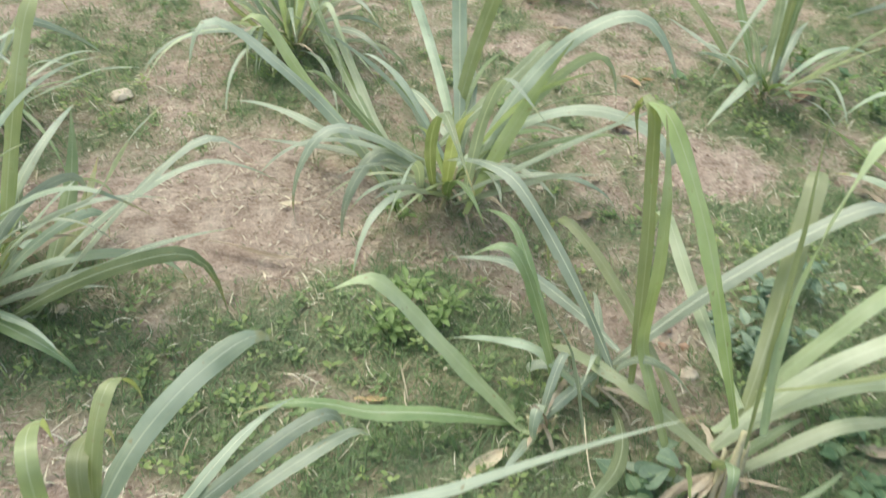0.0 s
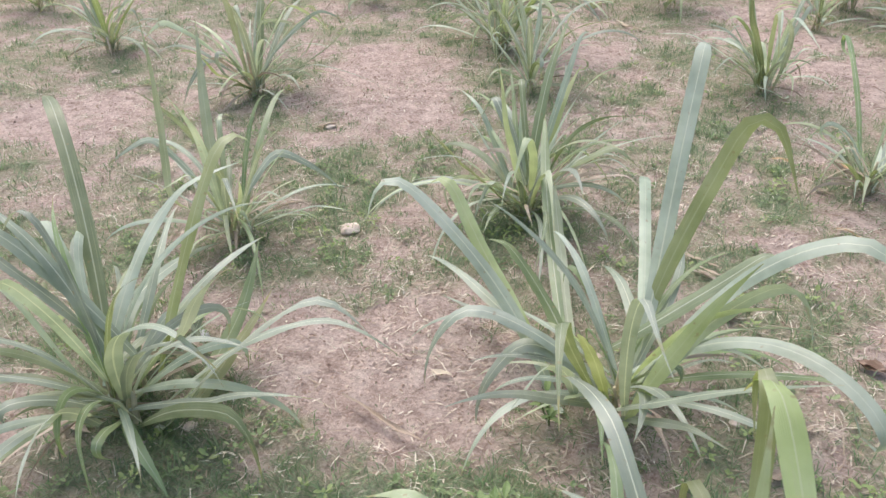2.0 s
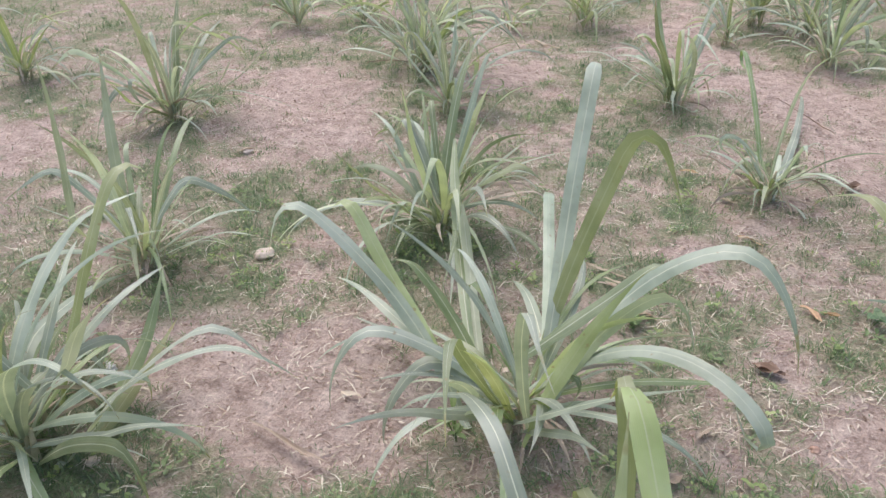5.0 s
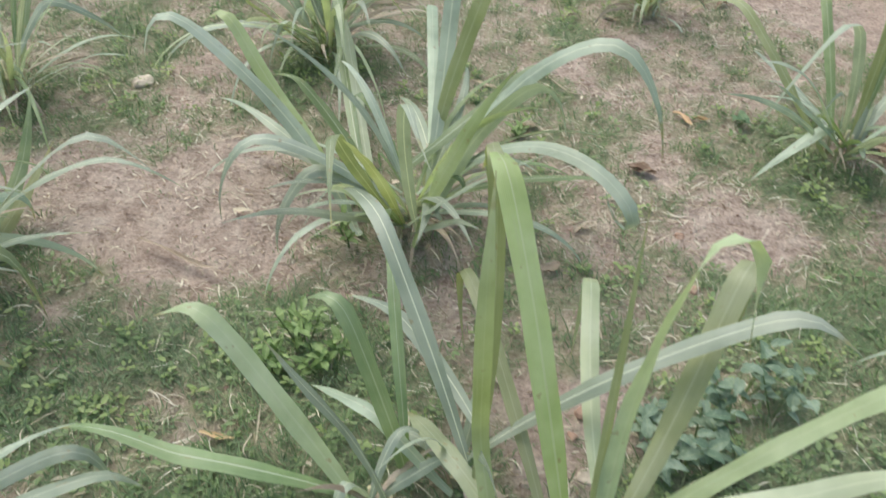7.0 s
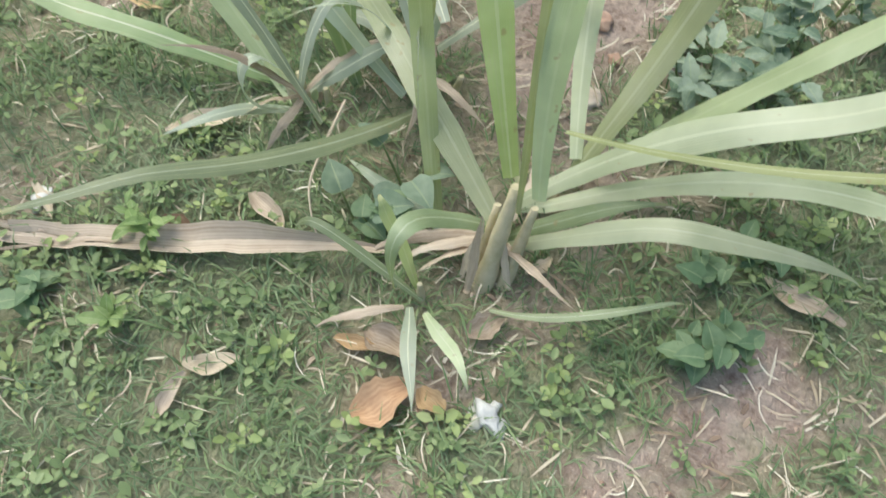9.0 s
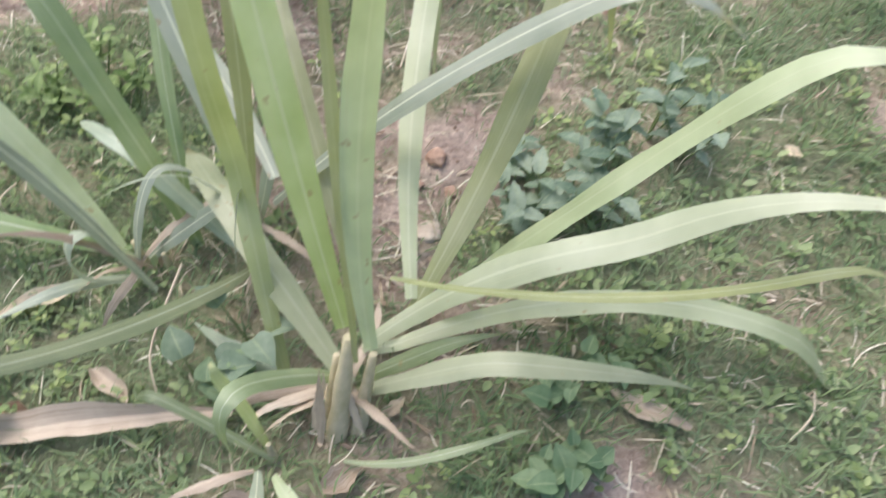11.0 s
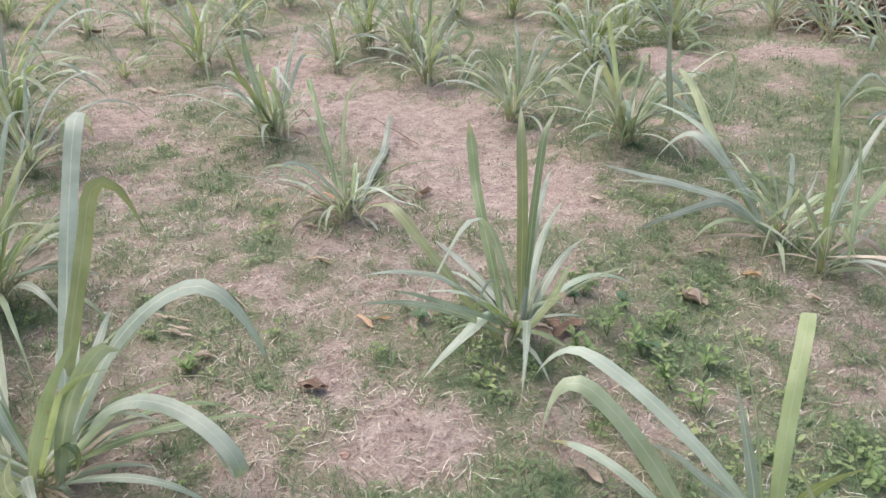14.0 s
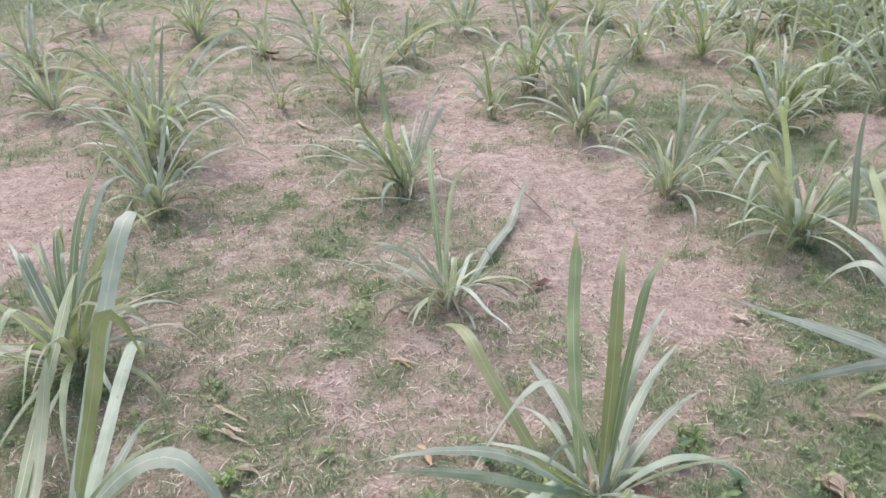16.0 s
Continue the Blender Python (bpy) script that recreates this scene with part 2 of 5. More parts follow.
BARE = [
    (0.60, 4.60, 0.45),
    (0.95, 4.05, 0.45),
    (1.22, 3.45, 0.32),
    (0.20, 5.20, 0.32),
    (-0.10, 5.60, 0.28),
    (3.25, 5.10, 0.28),
    (2.33, 5.40, 0.20),
    (0.76, 0.64, 0.10),
    (0.65, 0.58, 0.07),
    (2.34, 5.39, 0.25),
    (-0.93, 1.61, 0.30),
    (-0.65, 1.54, 0.25),
    (-1.60, 3.34, 0.40),
    (-0.94, 2.37, 0.20),
    (-0.60, 1.83, 0.22),
    (-2.88, 2.68, 0.35),
    (0.72, 1.91, 0.20),
    (0.35, 1.11, 0.13),
    (0.80, 4.56, 0.40),
    (1.11, 3.92, 0.35),
    (0.27, 5.06, 0.25),
    (-1.82, 3.89, 0.30),
    (-0.82, 4.36, 0.30),
    (3.13, 5.25, 0.25),
    (2.27, 5.48, 0.20),
    (0.71, 1.81, 0.12),
    (0.88, 1.89, 0.08),
    (0.50, 2.20, 0.08),
    (1.19, 1.41, 0.06),
    (0.20, 2.72, 0.10),
]
LUSH = [
    (0.10, 2.95, 0.15),
    (-0.15, 3.55, 0.14),
    # next four: green on the mound's front, which also stands in for its shade
    (2.45, 4.55, 0.30),
    (2.85, 4.35, 0.34),
    (3.30, 4.40, 0.30),
    (2.70, 4.95, 0.22),
    (2.30, 3.35, 0.22),
    (-0.28, 0.45, 0.38),
    (0.05, 0.36, 0.25),
    (0.55, 0.42, 0.22),
    (1.75, 3.30, 0.18),
    (1.70, 4.30, 0.22),
    (2.00, 3.75, 0.26),
    (2.65, 3.80, 0.24),
    (1.55, 4.90, 0.50),
    (1.95, 5.20, 0.40),
    (2.60, 6.10, 0.50),
    # green cover that darkens the grey-brown ground here
    (3.00, 3.83, 0.35),
    (2.26, 6.63, 0.30),
    (1.33, 5.63, 0.25),
    (1.70, 2.67, 0.20),
    (1.51, 1.65, 0.24),
    (1.23, 1.14, 0.30),
    (0.84, 1.68, 0.25),
    (0.85, 1.25, 0.35),
    (0.78, 0.77, 0.30),
    (-0.03, 0.72, 0.30),
    (-0.60, 1.11, 0.35),
    (0.98, 1.50, 0.35),
    (-0.30, 0.71, 0.30),
    (-0.43, 1.28, 0.25),
    (-0.67, 1.07, 0.30),
    (0.76, 1.44, 0.30),
    (0.93, 2.23, 0.20),
    (-0.13, 0.38, 0.25),
    (0.72, 0.96, 0.30),
    (0.91, 2.20, 0.20),
    (1.53, 2.29, 0.22),
    (1.86, 1.74, 0.22),
    (-1.15, 1.18, 0.25),
    (-0.72, 2.54, 0.15),
    (0.50, 1.17, 0.25),
    (0.86, 0.74, 0.20),
    (-0.27, 1.01, 0.30),
]

WEEDY = [
    # next two: weeds on the mound's front, also there to darken its shaded slope
    (2.60, 4.45, 0.40),
    (3.15, 4.40, 0.35),
    (2.30, 3.40, 0.28),
    (0.78, 1.00, 0.30),
    (1.02, 0.92, 0.26),
    (0.52, 0.45, 0.22),
    (-0.35, 0.55, 0.25),
    (1.80, 1.90, 0.40),
    (1.40, 2.25, 0.26),
    (1.15, 1.20, 0.22),
    (-0.28, 1.18, 0.28),
    (-0.10, 0.45, 0.30),
    (0.72, 0.70, 0.24),
    (-0.55, 0.90, 0.25),
    (0.62, 1.20, 0.22),
]

CLOVERY = [
    (1.72, 1.72, 0.26),
    (1.95, 2.05, 0.28),
    (1.50, 2.05, 0.20),
    (-0.30, 0.42, 0.18),
]


def cover(x, y):
    """How green the ground is, 0 to 1."""
    base = 0.58 + 0.45 * (fbm(x, y, 1.3, 5) - 0.5) + 0.75 * (fbm(x, y, 6, 9, 3) - 0.5) + 0.7 * (fbm(x, y, 18, 15, 2) - 0.5)
    wobble = 0.25 + 1.5 * fbm(x, y, 5, 21, 3)
    here = np.clip(base - 0.62 * soft_spots(x, y, BARE) * wobble + 0.42 * soft_spots(x, y, LUSH) * wobble, 0, 1)
    away = np.clip((np.hypot(x, y - 4) - 5.2) / 1.3, 0, 1)
    return here + (1.0 - here) * away


def height(x, y):
    near = np.exp(-((np.hypot(x, y - 4) / 14) ** 4))
    mounds = 0.17 * np.exp(-((x - 3.25) ** 2 / 0.6 + (y - 5.0) ** 2 / 0.5)) + 0.09 * np.exp(-((x - 2.33) ** 2 + (y - 5.4) ** 2) / 0.05)
    return near * (mounds + 0.05 * (fbm(x, y, 1.1, 31, 2) - 0.5) + 0.035 * (fbm(x, y, 5, 41, 3) - 0.5) + 0.014 * (fbm(x, y, 26, 51, 2) - 0.5))


def height_at(x, y):
    return float(height(np.array([x]), np.array([y]))[0])


def mesh_object(name, verts, faces, material, uvs=None, smooth=True):
    me = bpy.data.meshes.new(name)
    me.from_pydata(verts, [], faces)
    me.materials.append(material)
    if uvs is not None:
        layer = me.uv_layers.new(name="UVMap")
        loops = np.empty(len(me.loops), np.int32)
        me.loops.foreach_get("vertex_index", loops)
        layer.data.foreach_set("uv", np.asarray(uvs, np.float32)[loops].ravel())
    if smooth:
        me.polygons.foreach_set("use_smooth", np.ones(len(me.polygons), bool))
    return new(name, me)


def build_ground():
    far = [8, 11, 16, 25, 45, 90, 200, 500, 1500]
    xs = np.r_[[-v for v in far[::-1]], np.arange(-5.6, 5.61, 0.035), far]
    ys = np.r_[[-v for v in far[::-1]], [-5, -3.4], np.arange(-2.6, 10.01, 0.036), [v + 4 for v in far]]
    gx, gy = np.meshgrid(xs, ys)
    z = height(gx, gy)
    n, m = len(xs), len(ys)
    verts = np.stack([gx, gy, z], -1).reshape(-1, 3)
    i = (np.arange(m - 1)[:, None] * n + np.arange(n - 1)).ravel()
    ob = mesh_object("ground", verts.tolist(), np.stack([i, i + 1, i + n + 1, i + n], 1).tolist(), SOIL)
    att = ob.data.attributes.new("cover", "FLOAT", "POINT")
    att.data.foreach_set("value", cover(gx, gy).ravel().astype(np.float32))
    tagged(ob, "dry pinkish field soil with patchy green turf", "ground", kind="structure")


build_ground()


# ---- loose cover: turf, small weeds, straw, clods ----
rng = np.random.default_rng(7)


def strew(count, keep, full=2.2, reach=9.5, fall=1.6):
    """Random places round the middle of the plot, thinning out with distance, kept with the chance keep(x, y)."""
    r = np.linspace(0.001, reach, 800)
    share = np.cumsum(r * np.minimum(1, (full / r) ** fall))
    d, a = np.interp(rng.random(count), share / share[-1], r), rng.uniform(0, 2 * np.pi, count)
    x, y = 0.3 + d * np.cos(a), 1.8 + d * np.sin(a)
    ok = (y > -1.4 - 1.2 * rng.random(count)) & (np.abs(x) < 6.2)
    x, y = x[ok], y[ok]
    ok = rng.random(len(x)) < keep(x, y)
    return x[ok], y[ok]


def coarser(x, y):
    """Bits grow a little with distance, where they stand thinner."""
    return 1 + 0.14 * np.clip(np.hypot(x - 0.3, y - 1.8) - 2.2, 0, 6)


def strips(name, x, y, length, width, lean, sag, lift, material, label, category, az=None):
    """Many small tapered strips of three faces: blades of grass or bits of straw."""
    n = len(x)
    az = rng.uniform(0, 2 * np.pi, n) if az is None else az
    out, side = np.stack([np.cos(az), np.sin(az), 0 * az], 1), np.stack([-np.sin(az), np.cos(az), 0 * az], 1)
    up = np.array([0, 0, 1.0])
    p0 = np.stack([x, y, height(x, y) + lift], 1)
    d1 = out * np.cos(lean)[:, None] + up * np.sin(lean)[:, None]
    d2 = out * np.cos(lean - sag)[:, None] + up * np.sin(lean - sag)[:, None]
    p1 = p0 + d1 * (length * 0.55)[:, None]
    p2 = p1 + d2 * (length * 0.45)[:, None]
    w = side * (width / 2)[:, None]
    verts = np.stack([p0 - w * 0.7, p0 + w * 0.7, p1 + w, p1 - w, p2], 1).reshape(-1, 3)
    i = np.arange(n) * 5
    quads = np.stack([i, i + 1, i + 2, i + 3], 1).tolist()
    tris = np.stack([i + 3, i + 2, i + 4], 1).tolist()
    ob = mesh_object(name, verts.tolist(), quads + tris, material)
    return tagged(ob, label, category, kind="stuff")


def curls(name, x, y, length, width, turn, rise, material, label, category):
    """Thin dry stems that bend sideways as they lie, of four faces each."""
    n, steps = len(x), 4
    az = rng.uniform(0, 2 * np.pi, n)
    p = np.stack([x, y, height(x, y) + 0.004], 1)
    rows = []
    for k in range(steps + 1):
        a = az + turn * k / steps
        side = np.stack([-np.sin(a), np.cos(a), 0 * a], 1) * (width * (0.5 if k < steps else 0.15))[:, None]
        rows += [p - side, p + side]
        e = rise * (1 - 1.6 * k / steps)
        p = p + np.stack([np.cos(a) * np.cos(e), np.sin(a) * np.cos(e), np.sin(e)], 1) * (length / steps)[:, None]
        p[:, 2] = np.maximum(p[:, 2], height(p[:, 0], p[:, 1]) + 0.003)
    verts = np.stack(rows, 1).reshape(-1, 3)
    i = np.arange(n) * 2 * (steps + 1)
    faces = sum((np.stack([i + 2 * k, i + 2 * k + 1, i + 2 * k + 3, i + 2 * k + 2], 1).tolist() for k in range(steps)), [])
    return tagged(mesh_object(name, verts.tolist(), faces, material), label, category, kind="stuff")


def clumped(x, y, many, spread):
    """Places gathered in tufts round each x, y, and the way each one leans out of its tuft."""
    n = len(x)
    gx, gy = rng.normal(0, 1, (n, many)) * spread[:, None], rng.normal(0, 1, (n, many)) * spread[:, None]
    az = np.arctan2(gy, gx) + rng.normal(0, 0.7, (n, many))
    return (x[:, None] + gx).ravel(), (y[:, None] + gy).ravel(), az.ravel()


def leaflets(name, x, y, size, material, label, category, stemmed=0.02):
    """Little folded oval leaves in tufts of five or so."""
    n = len(x)
    k = 6
    az = rng.uniform(0, 2 * np.pi, (n, 1)) + np.arange(k) * 2.4 + rng.uniform(-0.4, 0.4, (n, k))
    lean = rng.uniform(0.05, 0.9, (n, k))
    high = rng.uniform(0.2, 1.6, (n, k)) * stemmed * (size[:, None] / 0.02)
    s = size[:, None] * rng.uniform(0.6, 1.25, (n, k))
    cx = x[:, None] + np.cos(az) * s * 0.25 + rng.normal(0, 0.3, (n, k)) * s
    cy = y[:, None] + np.sin(az) * s * 0.25 + rng.normal(0, 0.3, (n, k)) * s
    cz = height(cx, cy) + high + 0.002
    az, lean, s = az.ravel(), lean.ravel(), s.ravel()
    c = np.stack([cx.ravel(), cy.ravel(), cz.ravel()], 1)
    out = np.stack([np.cos(az) * np.cos(lean), np.sin(az) * np.cos(lean), np.sin(lean)], 1)
    side = np.stack([-np.sin(az), np.cos(az), 0 * az], 1)
    nrm = np.cross(out, side)
    S = s[:, None]
    a, b, t = c, c + out * S * 0.5 - nrm * S * 0.05, c + out * S - np.array([0, 0, 0.15]) * S
    l1, r1 = c + out * S * 0.38 + side * S * 0.27 + nrm * S * 0.04, c + out * S * 0.38 - side * S * 0.27 + nrm * S * 0.04
    l2, r2 = c + out * S * 0.75 + side * S * 0.2, c + out * S * 0.75 - side * S * 0.2
    verts = np.stack([a, l1, l2, t, r2, r1, b], 1).reshape(-1, 3)
    i = np.arange(len(az)) * 7
    f = np.stack([i, i + 6, i + 2, i + 1], 1).tolist() + np.stack([i, i + 5, i + 4, i + 6], 1).tolist()
    f += np.stack([i + 6, i + 3, i + 2], 1).tolist() + np.stack([i + 6, i + 4, i + 3], 1).tolist()
    ob = mesh_object(name, verts.tolist(), f, material)
    return tagged(ob, label, category, kind="stuff")


def build_cover():
    x, y = strew(760000, lambda x, y: np.clip(cover(x, y) * 1.2 - 0.12, 0.05, 1) ** 1.25 * 0.85)
    n, c, big = len(x), cover(x, y), coarser(x, y)
    strips("turf_grass", x, y, rng.uniform(0.012, 0.04, n) * (0.4 + 1.15 * c) * big**0.4, rng.uniform(0.0013, 0.0029, n) * big**1.15, rng.uniform(0.15, 1.2, n), rng.uniform(0.1, 1.2, n), 0.0, GRASS,
           "short grey-green turf grass in uneven patches on soil", "grass")
    tx, ty = strew(62000, lambda x, y: np.clip(cover(x, y) * 1.25 - 0.12, 0.03, 1) ** 1.3 * (0.25 + 0.75 * np.clip(3 * fbm(x, y, 7, 171, 2) - 1, 0, 1)))
    many = 9
    x, y, az = clumped(tx, ty, many, rng.uniform(0.006, 0.02, len(tx)) * coarser(tx, ty))
    n, c, big = len(x), cover(x, y), coarser(x, y)
    size = np.repeat(rng.uniform(0.5, 1.35, len(tx)), many)
    strips("grass_tufts", x, y, rng.uniform(0.018, 0.055, n) * size * (0.5 + 0.9 * c) * big**0.4, rng.uniform(0.0014, 0.0032, n) * big**1.15, rng.uniform(0.25, 1.35, n), rng.uniform(0.3, 1.5, n), 0.0, TUFT,
           "small tufts of fresh green grass on soil", "grass", az)
    x, y = strew(52000, lambda x, y: np.clip(cover(x, y) * 1.9 - 0.85, 0.0, 1) * np.maximum(np.clip(3.4 * fbm(x, y, 5.1, 77, 3) - 1.3, 0.05, 1), 0.85 * soft_spots(x, y, WEEDY)), 1.6)
    leaflets("small_weeds", x, y, rng.uniform(0.006, 0.021, len(x)), WEED, "low broad-leaved green weeds growing among the turf", "weeds", 0.014)
    x, y = strew(20000, lambda x, y: np.clip(cover(x, y) * 2.2 - 1.05, 0.0, 1) * np.maximum(np.clip(5 * fbm(x, y, 6.3, 197, 3) - 2.6, 0.0, 1), (0.5 * soft_spots(x, y, WEEDY) + 0.6 * soft_spots(x, y, CLOVERY)) * np.clip(4 * fbm(x, y, 9, 199, 2) - 1.6, 0, 1)), 1.5)
    leaflets("pale_clover", x, y, rng.uniform(0.009, 0.024, len(x)), CLOVER, "patches of pale yellow-green clover leaves in the turf", "weeds", 0.018)
    x, y = strew(110000, lambda x, y: (0.25 + 0.6 * fbm(x, y, 2.3, 91, 3)) * np.clip(1.45 - 1.15 * cover(x, y), 0.18, 1) * np.clip(0.08 + 1.9 * cover(x, y), 0.08, 1))
    n, big = len(x), coarser(x, y)
    strips("dry_straw", x, y, rng.uniform(0.014, 0.07, n) * rng.uniform(0.4, 1.4, n), rng.uniform(0.0012, 0.0042, n) * big, rng.uniform(-0.05, 0.4, n), rng.uniform(0.0, 0.5, n), 0.004, STRAW,
           "scattered bits of pale dry straw on soil", "straw")
    x, y = strew(85000, lambda x, y: (0.15 + 0.85 * np.clip(2.6 * fbm(x, y, 3.7, 211, 3) - 0.8, 0, 1)) * np.clip(1.35 - cover(x, y), 0.25, 1) * np.clip(0.3 + 1.8 * cover(x, y), 0.3, 1))
    n, big = len(x), coarser(x, y)
    curls("dry_stems", x, y, rng.uniform(0.015, 0.07, n) * big**0.5, rng.uniform(0.0012, 0.0026, n) * big, rng.normal(0, 1.1, n), rng.uniform(0.0, 0.75, n), BLEACHED, "thin bleached grass stems curling on bare soil", "straw")
    x, y = strew(90000, lambda x, y: np.clip(1.1 - cover(x, y), 0.1, 1) * (0.1 + 0.7 * fbm(x, y, 4, 131, 3)))
    n, big = len(x), coarser(x, y)
    strips("leaf_litter", x, y, rng.uniform(0.008, 0.03, n) * big, rng.uniform(0.002, 0.007, n) * big, rng.uniform(-0.05, 0.7, n), rng.uniform(0.0, 0.9, n), 0.003, LITTER,
           "short chips of dry leaf litter on bare soil", "leaf litter")
    x, y = strew(110000, lambda x, y: np.clip(1.05 - 1.2 * cover(x, y), 0.06, 1) * 0.6)
    n = len(x)
    r = rng.uniform(0.002, 0.0085, n) * rng.uniform(0.35, 1, n) * coarser(x, y)
    base = np.stack([x, y, height(x, y) + r * 0.2], 1)
    spikes = np.array([[1, 0, 0], [0, 1, 0], [-1, 0, 0], [0, -1, 0], [0, 0, 0.8], [0, 0, -0.8]])
    verts = (base[:, None] + spikes[None] * r[:, None, None] * rng.uniform(0.6, 1.3, (n, 6, 1))).reshape(-1, 3)
    i = np.arange(n) * 6
    faces = sum((np.stack([i + a, i + b, i + 4], 1).tolist() + np.stack([i + b, i + a, i + 5], 1).tolist() for a, b in ((0, 1), (1, 2), (2, 3), (3, 0))), [])
    tagged(mesh_object("soil_crumbs", verts.tolist(), faces, CLOD, smooth=False), "small crumbs of dry reddish soil on bare ground", "soil crumbs", kind="stuff")


build_cover()


# ---- sugarcane ----
def blade_line(base, az, rise, length, bow, fold=0.0, at=0.6, swerve=0.0, steps=24, sharp=0.025):
    """The midrib of a cane leaf: it leaves its stalk at an angle of rise degrees, bows over evenly by bow and breaks over by fold at a share of its length."""
    p, line, ways = Vector(base), [], []
    for i in range(steps + 1):
        s = i / steps
        e = radians(rise - bow * s * s - fold / (1 + math.exp(-max(-50, min(50, (s - at) / sharp)))))
        a = radians(az + swerve * s)
        way = Vector((math.cos(a) * math.cos(e), math.sin(a) * math.cos(e), math.sin(e)))
        line.append(p.copy())
        ways.append((way, a))
        p = p + way * (length / steps)
    return line, ways


def leaf_mesh(name, line, ways, width, twist, roll, material, cup=0.22, ragged=0.0, seed=0, full=0.5, tail=False):
    """A long strap of a leaf, folded along its midrib, narrow at the foot and drawn out to a point."""
    r = random.Random(seed)
    n = len(line) - 1
    verts, uvs, faces = [], [], []
    wave, phase = r.uniform(5, 9), r.uniform(0, 6)
    sway, sag = r.uniform(-1, 1), r.uniform(-1, 1)
    for i, (p, (way, a)) in enumerate(zip(line, ways)):
        s = i / n
        side = Vector((-math.sin(a), math.cos(a), 0))
        up = side.cross(way) * -1
        turn = radians(roll + twist * s)
        side, up = side * math.cos(turn) + up * math.sin(turn), up * math.cos(turn) - side * math.sin(turn)
        shape = min(1.0, 0.45 + 1.7 * s) * max(0.0, 1 - max(0.0, (s - full) / (1 - full)) ** (0.75 if tail else 1.45)) ** 1.1
        w = max(width * shape, 0.0012) * (1 + ragged * r.uniform(-0.4, 0.3))
        p = p + side * (0.007 * sway * math.sin(7 * s + phase) * s) + up * (0.006 * sag * math.sin(9 * s + phase) * s)
        for k, u in enumerate((-1, -0.5, 0, 0.5, 1)):
            lift = cup * abs(u) * w * 0.5 * (1.3 - s) + 0.05 * w * math.sin(wave * s * 4 + phase + 2 * u) * abs(u)
            verts.append(p + side * (u * w * 0.5) + up * -lift)
            uvs.append((0.5 + 0.5 * u, s))
        if i:
            for k in range(4):
                q = (i - 1) * 5 + k
                faces.append((q, q + 1, q + 6, q + 5))
    me = bpy.data.meshes.new(name)
    me.from_pydata([tuple(v) for v in verts], [], faces)
    me.materials.append(material)
    layer = me.uv_layers.new(name="UVMap")
    for loop in me.loops:
        layer.data[loop.index].uv = uvs[loop.vertex_index]
    me.polygons.foreach_set("use_smooth", np.ones(len(me.polygons), bool))
    return me


def stalk_mesh(foot, top, r0, r1, seed=0):
    """A short jointed stalk wrapped in leaf sheaths."""
    r = random.Random(seed)
    bm = bmesh.new()
    rings, foot, top = [], Vector(foot), Vector(top)
    axis = (top - foot).normalized()
    s1 = axis.orthogonal().normalized()
    s2 = axis.cross(s1)
    for i in range(9):
        s = i / 8
        rad = (r0 + (r1 - r0) * s) * (1.12 if i in (2, 5) else 1.0) * r.uniform(0.95, 1.06)
        c = foot.lerp(top, s)
        rings.append([bm.verts.new(c + (s1 * math.cos(k * math.tau / 9) + s2 * 0.8 * math.sin(k * math.tau / 9)) * rad) for k in range(9)])
    for a, b in zip(rings, rings[1:]):
        for k in range(9):
            bm.faces.new((a[k], a[(k + 1) % 9], b[(k + 1) % 9], b[k])).smooth = True
    bm.faces.new(rings[-1])
    bm.faces.new(rings[0][::-1])
    me = bpy.data.meshes.new("stalk")
    bm.to_mesh(me)
    bm.free()
    me.materials.append(STALK)
    return me


